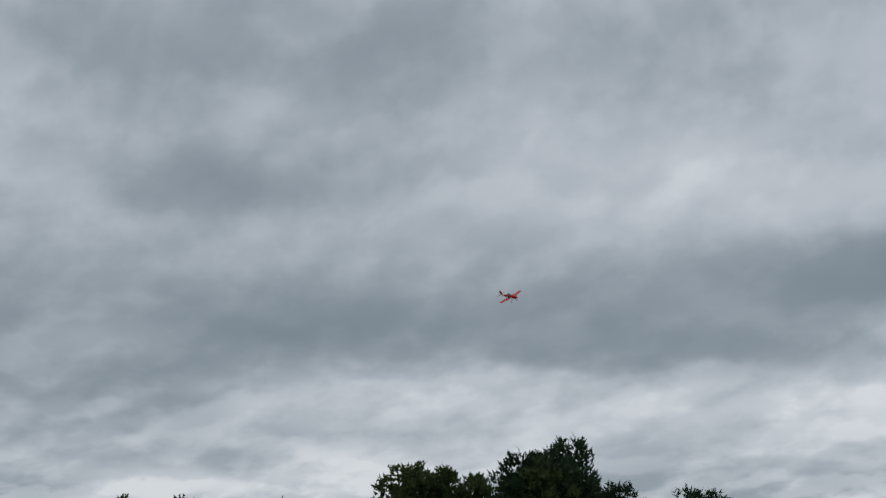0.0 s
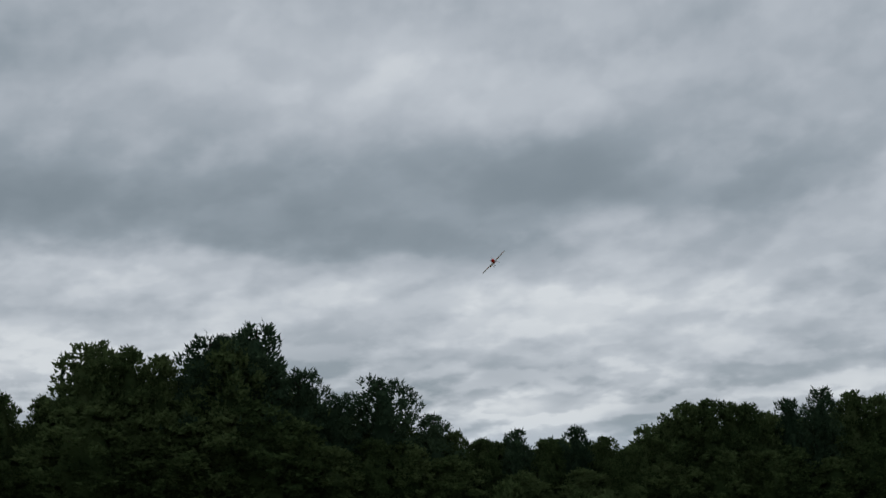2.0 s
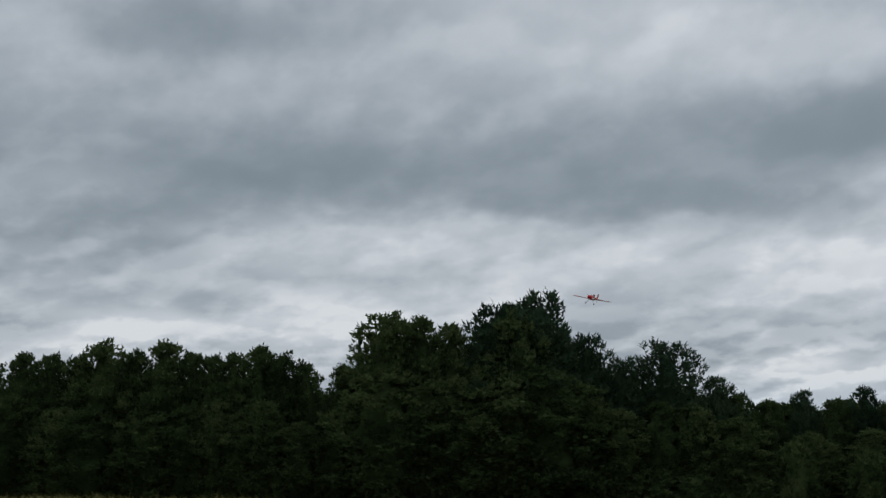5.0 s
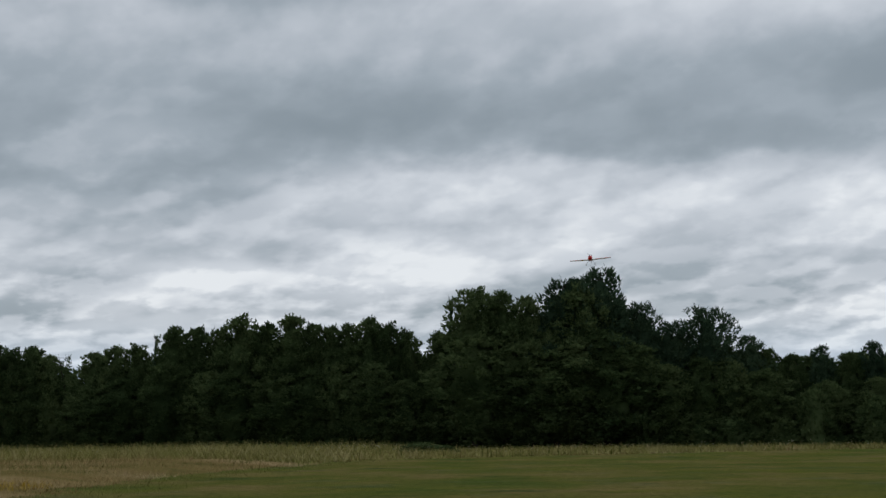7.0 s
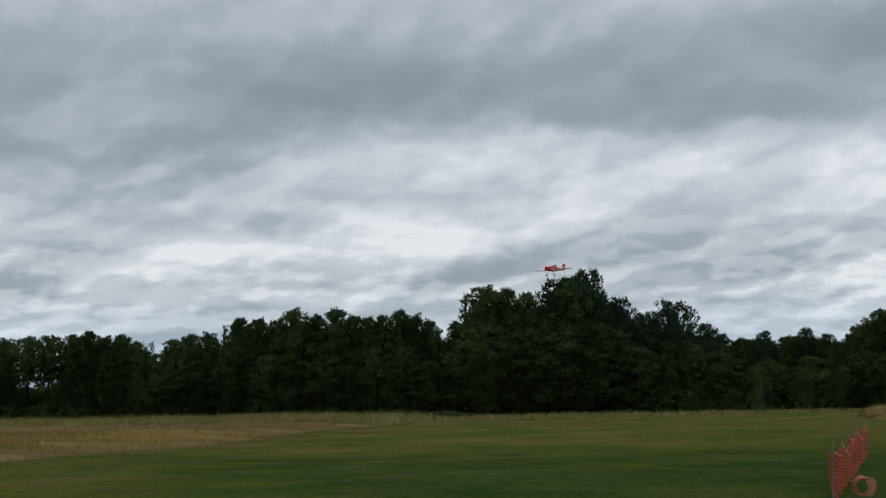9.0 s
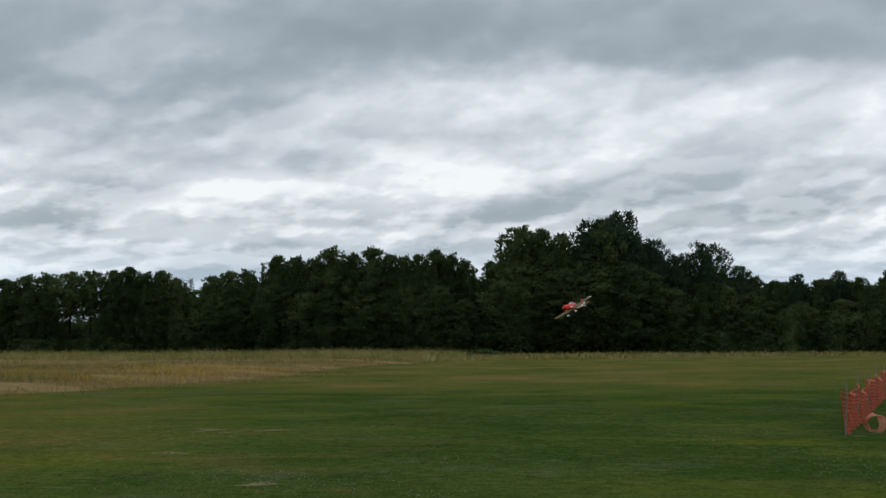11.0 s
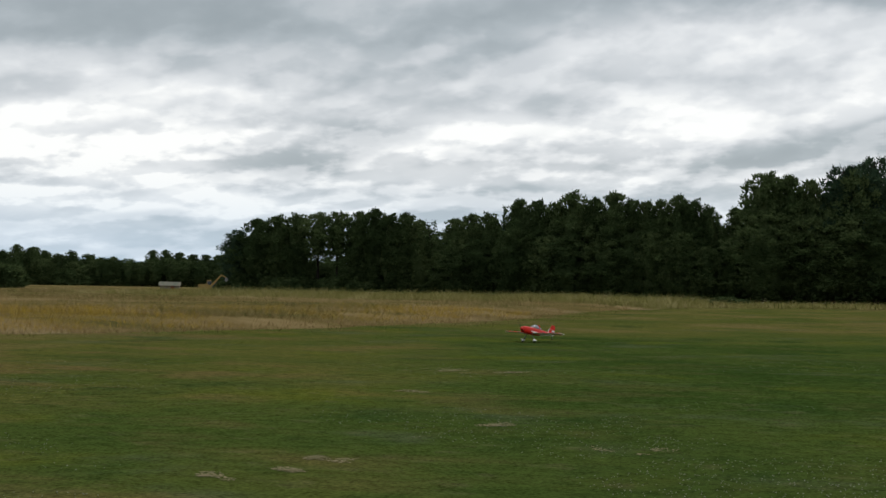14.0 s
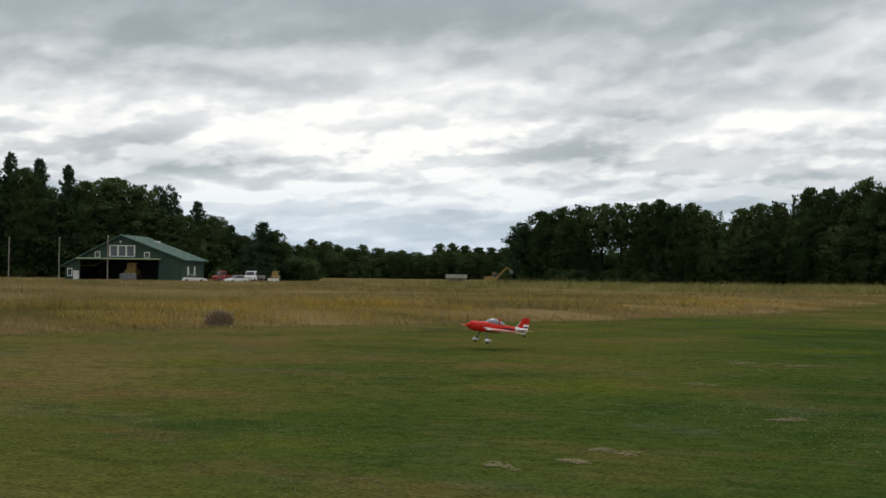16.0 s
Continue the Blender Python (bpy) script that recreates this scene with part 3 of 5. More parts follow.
CROWNS = {
    # outline by height, from, to, lump, fineness, inner share, layered, clumps, clump size, sprays, spray size, slimness, lift
    "leafy": (lambda u: 2.2 * math.sin(3.1416 * (0.15 + 0.83 * u)) ** 0.72, 0.8, 9.75, 0.42, 0.8, 0.50, 0.0, 300, 0.46, 9800, 0.115, 0.62, 0.5),
    "grove": (lambda u: 2.2 * math.sin(3.1416 * (0.16 + 0.82 * u)) ** 0.7, 4.6, 9.75, 0.5, 0.9, 0.35, 0.0, 150, 0.46, 5200, 0.115, 0.62, 0.5),
    "filler": (lambda u: 2.2 * math.sin(3.1416 * (0.13 + 0.83 * u)) ** 0.62, 1.0, 9.75, 0.45, 0.9, 0.60, 0.0, 200, 0.50, 2300, 0.20, 0.6, 0.5),
    "pine": (lambda u: 1.95 * (1 - u) ** 0.36 * min(1.0, 0.55 + 2.2 * u) + 0.2, 1.6, 9.5, 0.55, 0.95, 0.46, 0.6, 290, 0.42, 9000, 0.13, 0.42, 0.8),
    "lone": (lambda u: 2.2 * math.sin(3.1416 * (0.12 + 0.80 * u)) ** 0.6, 4.2, 9.5, 0.35, 1.0, 0.30, 0.5, 190, 0.44, 8000, 0.13, 0.42, 0.8),
    "spiky": (lambda u: 2.0 * (1 - u) ** 0.8 * min(1.0, 0.6 + 2.0 * u) + 0.10, 0.9, 9.7, 0.7, 1.1, 0.42, 2.4, 300, 0.28, 7800, 0.13, 0.40, 0.4),
    "spire": (lambda u: 1.2 * (1 - u) ** 0.9 + 0.12, 1.0, 9.6, 0.4, 1.5, 0.5, 1.5, 110, 0.22, 1800, 0.13, 0.4, 0.1),
    "cone": (lambda u: 2.6 * (1 - u) ** 0.72 + 0.15, 0.5, 9.6, 0.45, 1.1, 0.5, 0.8, 260, 0.46, 7000, 0.15, 0.45, 0.3),
    "bush": (lambda u: 3.5 * math.sqrt(max(0.02, 1 - (u * 0.97) ** 2)), 0.1, 9.0, 0.45, 0.6, 0.66, 0.0, 110, 1.10, 1500, 0.38, 0.62, 0.5),
}


def tree(name, kind, seed, label):
    """One tree, 10 m high at scale 1: trunk with limbs, and a crown of leaf sprays round an inner hull."""
    rng = random.Random(seed)
    t = thing(name, Matrix(), label, "tree", "woods")
    bm = bmesh.new()
    if kind == "sparse":
        clumps = []
        top = (-1.3, 0, 9.6)
        tube(bm, (0, 0, -0.2), (0.1, 0, 5.0), 0.12, 0.08)
        tube(bm, (0.1, 0, 5.0), top, 0.08, 0.02)
        for i in range(26):
            z = rng.uniform(3.6, 9.5)
            b = Vector((0.1, 0, 5.0)).lerp(Vector(top), max(0, (z - 5) / 4.6))
            c = b + Vector((rng.uniform(-1.3, 1.3), rng.uniform(-1.0, 1.0), rng.uniform(-0.2, 0.5)))
            tube(bm, b, c, 0.03, 0.01, 5)
            clumps.append((c, Vector((0, 0, 1)), 0.5))
        part("trunk", bm, BARK, t)
        raw("crown", *sprays(clumps, 1100, 0.11, rng), LEAF, t)
        return t
    env, z0, z1, lump, freq, core, layer, many, size, count, leaf, slim, up = CROWNS[kind]
    radius, cv, cf = crown_shape(env, z0, z1, seed, lump, freq, core, layer)
    conifer = kind in ("pine", "lone", "spiky", "spire", "cone")
    if kind == "bush":
        for i in range(5):
            a = rng.uniform(0, 6.2832)
            tube(bm, (0, 0, -0.2), (1.6 * math.cos(a), 1.6 * math.sin(a), rng.uniform(4, 7)), 0.12, 0.03, 5)
    else:
        tube(bm, (0, 0, -0.2), (0, 0, 5.5), 0.18, 0.10)
        tube(bm, (0, 0, 5.5), (0, 0, 9.6 if conifer else 8.6), 0.10, 0.02)
    clumps = []
    for i in range(many):
        # spread evenly over the hull's skin, with the top well covered
        u = (i + rng.random()) / many
        a = rng.uniform(0, 6.2832)
        r = radius(u, a) * 1.08 * rng.uniform(0.22, 1.0) ** 0.6
        z = z0 + (z1 - z0) * u
        out = Vector((math.cos(a), math.sin(a), 1.6 * (u - 0.35)))
        c = Vector((r * math.cos(a), r * math.sin(a), z + (r * 0.16 if conifer else 0.0)))
        g = size * rng.uniform(0.6, 1.25) * (1.0 if u < 0.8 else 0.75)
        clumps.append((c, out.normalized(), g))
        if i % (9 if conifer else 16) == 0 and kind != "bush":
            tube(bm, (0, 0, max(0.6, z - 0.35 * r)), c, 0.04, 0.012, 5, False)
    if kind in ("leafy", "grove", "filler"):
        # upright leaders that feather the top
        for i in range(26):
            a, q = rng.uniform(0, 6.2832), 1.5 * math.sqrt(rng.random())
            z = 9.75 - 0.42 * q * q + rng.uniform(-0.3, 0.25)
            clumps.append((Vector((q * math.cos(a), q * math.sin(a), z)), Vector((0, 0, 1)), rng.uniform(0.16, 0.34)))
    if kind == "lone":
        # plumes that reach out past the crown
        for i in range(9):
            a, z = rng.uniform(0, 6.2832), rng.uniform(3.4, 8.0)
            tip = Vector((2.7 * math.cos(a), 2.7 * math.sin(a), z + 0.5))
            tube(bm, (0, 0, z - 0.3), tip, 0.05, 0.015, 5, False)
            for q in (0.6, 0.72, 0.84, 0.95):
                clumps.append((Vector((0, 0, z - 0.3)).lerp(tip, q), Vector((math.cos(a), math.sin(a), 0.4)), 0.30))
    trunk = part("trunk", bm, BARK, t)
    raw("crown", *sprays(clumps, count, leaf, rng, slim, up), NEEDLE if conifer else LEAF, t)
    raw("inner_foliage", cv, cf, NEEDLE if conifer else LEAF, t, smooth=True)
    return t


PROTO = {
    "d": [tree("leafy_tree", "leafy", 11 + i, "dark green broadleaf tree at the edge of the woods") for i in range(5)],
    "e": [tree("leafy_tree", "filler", 91 + i, "dark green broadleaf tree inside the woods") for i in range(3)],
    "w": [tree("pine_tree", "pine", 31 + i, "tall dark white pine with plumed branches") for i in range(3)],
    "k": [tree("pine_tree", "spiky", 35 + i, "tall pointed dark pine behind the barn") for i in range(2)],
    "s": [tree("spruce_tree", "spire", 51, "thin dark spruce spire among broadleaf trees")],
    "c": [tree("spruce_tree", "cone", 61, "broad conical dark green conifer")],
    "g": [tree("leafy_tree", "grove", 131 + i, "tall-stemmed broadleaf tree with open sky below its crown") for i in range(2)],
    "l": [tree("pine_tree", "lone", 141 + i, "lone white pine with ragged layered plumes") for i in range(1)],
    "b": [tree("birch_tree", "sparse", 71, "thin leaning birch with sparse leaves")],
    "u": [tree("shrub", "bush", 81 + i, "dense dark green undergrowth bush at the wood's edge") for i in range(3)],
}
PROTO["p"] = PROTO["w"][:1]
used = set()


def plant(kind, x, y, h, width, rng, proto=None):
    """Sets a tree of that height and crown width at x, y."""
    ob = proto or rng.choice(PROTO[kind])
    m = pose(x, y, dip(x, y), 0, 0, rng.uniform(0, 360) if kind != "b" else 0)
    if ob in used:
        ob = copy_thing(ob, m)
    else:
        used.add(ob)
        ob.matrix_world = m
    base = {"d": 4.6, "g": 4.6, "l": 4.8, "e": 4.6, "w": 4.8, "k": 4.8, "p": 4.8, "s": 2.6, "c": 5.4, "b": 3.0, "u": 8.0}[kind]
    ob.scale = (width / base, width / base, h / 9.9)
    return ob


EDGE_TREES = [
    (-72.1, 170.7, 8.1, 4.9, 'p'), (-68.9, 170.0, 9.3, 4.9, 'd'), (-65.9, 169.4, 9.7, 4.5, 'd'), (-63.2, 168.8, 9.9, 4.2, 'd'),
    (-60.2, 168.1, 10.0, 4.2, 'g'), (-57.5, 167.5, 10.1, 4.1, 'g'), (-54.6, 166.8, 10.1, 4.1, 'd'), (-52.4, 166.2, 10.4, 3.8, 'd'),
    (-50.1, 165.7, 9.7, 3.8, 'd'), (-48.3, 165.3, 9.9, 3.8, 'd'), (-46.4, 164.8, 9.0, 3.5, 'd'), (-44.6, 164.5, 9.5, 1.9, 'b'),
    (-41.7, 164.0, 9.2, 4.0, 'd'), (-39.7, 163.6, 9.7, 3.7, 'd'), (-37.6, 163.2, 9.8, 3.4, 'd'), (-35.8, 162.9, 10.9, 1.4, 's'),
    (-33.9, 162.5, 11.4, 3.6, 'd'), (-31.7, 162.1, 11.2, 3.4, 'd'), (-29.6, 161.7, 10.9, 3.6, 'd'), (-27.4, 161.3, 12.1, 4.6, 'd'),
    (-25.0, 160.8, 11.4, 3.3, 'd'), (-22.7, 160.3, 12.0, 4.3, 'd'), (-20.6, 160.1, 11.2, 3.3, 'd'), (-19.1, 159.9, 11.0, 3.0, 'd'),
]
EDGE_TREES += [
    (-17.5, 159.7, 11.2, 3.3, 'd'), (-15.6, 159.5, 11.6, 3.8, 'd'), (-13.9, 159.3, 11.1, 3.5, 'd'), (-12.1, 159.0, 10.4, 3.2, 'd'),
    (-8.4, 160.5, 13.7, 1.5, 's'), (-9.4, 158.7, 10.2, 2.7, 'd'), (-6.3, 158.3, 13.9, 5.7, 'd'), (-3.7, 158.0, 13.6, 4.7, 'd'),
    (-1.5, 157.7, 13.2, 3.5, 'd'), (1.7, 157.5, 14.9, 6.4, 'w'), (4.9, 157.3, 15.8, 6.8, 'w'), (3.2, 156.5, 13.8, 5.4, 'd'), (3.4, 158.8, 14.9, 6.0, 'w'), (8.3, 157.5, 12.7, 4.8, 'w'),
    (10.6, 157.5, 11.0, 4.0, 'w'), (13.9, 157.5, 12.1, 4.9, 'l'), (17.5, 157.5, 9.6, 4.2, 'w'),
    (19.0, 157.5, 8.3, 2.5, 'd'), (21.1, 157.5, 7.8, 2.5, 'd'), (23.5, 157.5, 8.7, 3.0, 'w'), (25.7, 157.5, 7.9, 2.7, 'd'),
]
EDGE_TREES += [
    (27.9, 157.5, 9.0, 3.2, 'w'), (29.9, 157.5, 8.1, 2.7, 'd'), (30.5, 153.8, 7.1, 2.2, 'd'), (32.1, 153.8, 8.1, 2.8, 'd'),
    (33.5, 153.8, 9.1, 3.2, 'd'), (34.7, 153.8, 10.3, 3.6, 'd'), (36.5, 153.8, 10.6, 3.6, 'd'), (38.2, 153.8, 10.3, 3.2, 'd'),
]
EDGE_TREES += [
    (39.4, 153.8, 10.4, 3.2, 'd'), (40.9, 153.8, 9.7, 2.9, 'd'), (42.6, 153.8, 11.0, 3.6, 'w'), (45.0, 153.8, 11.8, 3.9, 'w'),
    (47.3, 153.8, 11.3, 3.9, 'd'), (49.8, 153.8, 11.2, 4.1, 'd'), (53.0, 153.5, 11.0, 4.5, 'd'), (56.5, 153.0, 11.4, 4.8, 'd'),
]


def wood_edge():
    rng = random.Random(3)
    for x, y, h, w, k in EDGE_TREES:
        plant(k, x, y, h, w * (1.3 if k in "dg" else 1.1), rng)
    # lower trees that fill the wood behind and before the edge
    for x, y, h, w, k in EDGE_TREES:
        if k in "dwp" and not (-64 < x < -59.5 or -57.6 < x < -54):
            plant("e", x + rng.uniform(-1, 1), y + rng.uniform(3.5, 5.5), h * rng.uniform(0.80, 0.92), w * 1.4, rng)
        if x > -42 and k in "dw":
            plant("d", x + rng.uniform(-1, 1), y - rng.uniform(1.5, 2.5), h * rng.uniform(0.55, 0.72), w * 1.35, rng)
            plant("e", x + rng.uniform(-1, 1), y + rng.uniform(7, 9), h * rng.uniform(0.75, 0.85), w * 1.5, rng)
    x = -73.0
    while x < 56:
        y = float(np.interp(x, [-73, -40, 0, 30, 60], [169, 162, 156, 153, 151]))
        plant("u", x, y + rng.uniform(-0.6, 1.5), rng.uniform(2.0, 4.2) * (0.75 if x < -42 else 1.25), rng.uniform(3.2, 4.6), rng)
        plant("u", x + 1.0, y + rng.uniform(5.5, 7.5), rng.uniform(3.6, 4.8) * (0.9 if x < -42 else 1.4), rng.uniform(4.0, 5.0), rng)
        plant("u", x, y + rng.uniform(11, 15), rng.uniform(4.5, 6.0) * (0.85 if x < -42 else 1.2), rng.uniform(5.0, 6.5), rng)
        x += rng.uniform(1.9, 2.8)
    for i in range(12):
        plant('d', 15.5 + 1.45 * i, 160.5 + rng.uniform(-1, 1), rng.uniform(7.0, 8.2), 4.4, rng)
    for x, y, h in ((11.6, 160.0, 9.6), (13.8, 160.4, 9.0), (16.0, 160.2, 8.8), (13.0, 155.6, 7.6), (15.4, 155.8, 7.4)):
        plant("d", x, y, h, 4.6, rng)
    plant("u", -8.6, 131.0, 0.9, 3.4, rng)
    plant("u", -7.3, 131.6, 0.7, 2.4, rng)


wood_edge()

BARN_TREES = [
    (-151.9, 165.0, 19.2, 7.0, 'w'), (-154.8, 162.2, 20.1, 7.9, 'w'), (-148.9, 167.8, 18.5, 6.7, 'w'), (-148.5, 164.3, 16.6, 6.9, 'd'),
    (-143.9, 168.3, 17.4, 5.9, 'w'), (-142.2, 170.0, 14.9, 6.9, 'd'), (-140.8, 174.9, 15.8, 10.5, 'd'), (-137.9, 177.3, 14.5, 7.9, 'd'),
    (-136.7, 182.0, 15.0, 5.0, 'l'), (-132.9, 181.3, 10.3, 6.1, 'd'), (-133.8, 186.8, 12.8, 6.5, 'w'), (-130.5, 186.7, 10.4, 5.7, 'd'),
    (-128.4, 188.3, 9.1, 5.0, 'w'), (-126.8, 189.4, 7.5, 4.3, 'd'), (-111.8, 171.7, 8.9, 5.8, 'c'),
]


def barn_wood():
    rng = random.Random(8)
    for x, y, h, w, k in BARN_TREES:
        x, y, h, w = x * 1.5, y * 1.5, 1.5 + (h - 1.5) * 1.5, w * 1.5
        plant({'w': 'k'}.get(k, k), x, y, h, w * 1.2, rng)
        if k == "c":
            plant("d", x + 1.0, y + 2.0, h * 0.85, w * 1.1, rng)
        for i in range(3):
            plant("u", x + rng.uniform(-7, 7), y + rng.uniform(6, 14), rng.uniform(5, 8), 9.0, rng)
        if k != "c":
            plant("e", x + rng.uniform(-2, 2), y + rng.uniform(3, 6), h * 0.75, w * 1.5, rng)
            plant("u", x + rng.uniform(-2, 2), y - 1, rng.uniform(4, 7), 8.5, rng)
            plant("k", x + rng.uniform(-2, 2), y - 0.5, h * 0.62, w * 1.4, rng)


barn_wood()


def far_wood():
    rng = random.Random(21)
    tops = [7.5, 7.1, 8.3, 7.7, 7.2, 6.7, 7.3, 4.8, 4.5, 6.3, 4.3, 5.4, 7.7, 7.8, 7.4, 7.1, 7.1, 6.8, 6.2]
    for i, h in enumerate(tops):
        x = -175.7 + (46.5 * i / 18)
        y = 279.2 + (24.4 * i / 18)
        x, y, h = x * 1.4, y * 1.4, 1.5 + (h - 1.5) * 1.62
        plant("d", x, y, h, 6.2 if h > 6.5 else 5.6, rng)
        plant("u", x + 1.6, y - 2, h * rng.uniform(0.55, 0.8), 8.5, rng)
        plant("u", x - 0.5, y + 4, h * 0.85, 9.5, rng)
        plant("e", x + 2.0, y + 7, h * rng.uniform(0.8, 1.0), 7.6, rng)
        plant("k", x - 1.4, y + 11, h * rng.uniform(0.75, 0.95), 8.0, rng)
    # uneven ranks before and behind the far line
    for i in range(60):
        u = rng.random()
        plant("e", -247 + 66 * u + rng.uniform(-3, 3), 389 + 36 * u + rng.uniform(-6, 6), rng.uniform(6.0, 9.2), rng.uniform(5.0, 8.5), rng)
    for i in range(10):
        plant("d", -250 - 4.0 * i, 384 - 7.0 * i, 11.5 + 0.5 * i, 8.0, rng)
        plant("u", -250 - 4.0 * i, 380 - 7.0 * i, 8.0, 9.0, rng)
        plant("e", -177 + 4.2 * i, 427 + i, rng.uniform(8.6, 11.0), 7.2, rng)
        plant("k", -175 + 4.2 * i, 433 + i, rng.uniform(8.6, 10.4), 8.0, rng)
        plant("u", -177 + 4.2 * i, 422 + i, 6.0, 9.0, rng)


far_wood()


def hill():
    v, f = [], []
    for i in range(41):
        a = radians(20 + 18 * i / 40)
        u = (i - 19) / 20
        top = 2800 * math.tan(radians(0.50 + 0.36 * math.exp(-(u * 2.6) ** 2) + 0.08 * noise.noise((i * 0.3, 0, 0))))
        for r, z in ((2700, -5), (2800, top), (2950, -5)):
            v.append((-r * math.sin(a), r * math.cos(a), z))
    for i in range(40):
        for k in range(2):
            f.append((3 * i + k, 3 * i + 3 + k, 3 * i + 4 + k, 3 * i + 1 + k))
    tagged(raw("far_hill", v, f, HILL, smooth=True), "low wooded hill on the horizon, tinted with painted haze", "hill", kind="structure")


hill()


# ---- the model aeroplane: nose along +x, left wing along +y ----
def loft(sections, sides=14):
    """A skin through rounded sections (x, centre z, half width, half height, squareness)."""
    bm = bmesh.new()
    rings = []
    for x, cz, hw, hh, sq in sections:
        ring = []
        for i in range(sides):
            a = 6.2832 * i / sides
            c, s = math.cos(a), math.sin(a)
            ring.append(bm.verts.new((x, hw * math.copysign(abs(c) ** sq, c), cz + hh * math.copysign(abs(s) ** sq, s))))
        rings.append(ring)
    for a, b in zip(rings, rings[1:]):
        for i in range(sides):
            bm.faces.new((a[i], a[(i + 1) % sides], b[(i + 1) % sides], b[i]))
    bm.faces.new(rings[0][::-1])
    bm.faces.new(rings[-1])
    bmesh.ops.recalc_face_normals(bm, faces=bm.faces)
    for fc in bm.faces:
        fc.smooth = True
    return bm


def wing_panel(root, tip, thick, chord0=0.0, chord1=1.0, profile=9):
    """A tapered panel from (leading x, trailing x, y, z) to the same at the tip; the chord's part from chord0 to chord1."""
    bm = bmesh.new()
    rings = []
    for lead, trail, y, z in (root, tip):
        upper, lower = [], []
        for i in range(profile):
            u = chord0 + (chord1 - chord0) * i / (profile - 1)
            t = thick * (lead - trail) * 2.6 * (0.30 * math.sqrt(u + 0.002) - 0.126 * u - 0.35 * u * u + 0.28 * u ** 3 - 0.10 * u ** 4) + 0.0015
            px = lead + (trail - lead) * u
            upper.append((px, y, z + t))
            lower.append((px, y, z - t))
        rings.append([bm.verts.new(q) for q in upper + lower[::-1]])
    n = len(rings[0])
    for i in range(n):
        bm.faces.new((rings[0][i], rings[0][(i + 1) % n], rings[1][(i + 1) % n], rings[1][i]))
    bm.faces.new(rings[0])
    bm.faces.new(rings[1][::-1])
    bmesh.ops.recalc_face_normals(bm, faces=bm.faces)
    return bm


def fin_panel(points, half):
    """An upright plate through (x, z) corners."""
    bm = bmesh.new()
    a = [bm.verts.new((x, half, z)) for x, z in points]
    b = [bm.verts.new((x, -half, z)) for x, z in points]
    bm.faces.new(a)
    bm.faces.new(b[::-1])
    for i in range(len(points)):
        j = (i + 1) % len(points)
        bm.faces.new((a[i], b[i], b[j], a[j]))
    bmesh.ops.recalc_face_normals(bm, faces=bm.faces)
    bmesh.ops.bevel(bm, geom=list(bm.edges), offset=half * 0.5, segments=1, affect="EDGES")
    return bm


def paint(bm, rule):
    bm.faces.ensure_lookup_table()
    for fc in bm.faces:
        fc.material_index = rule(fc.calc_center_median(), fc.normal)
    return bm


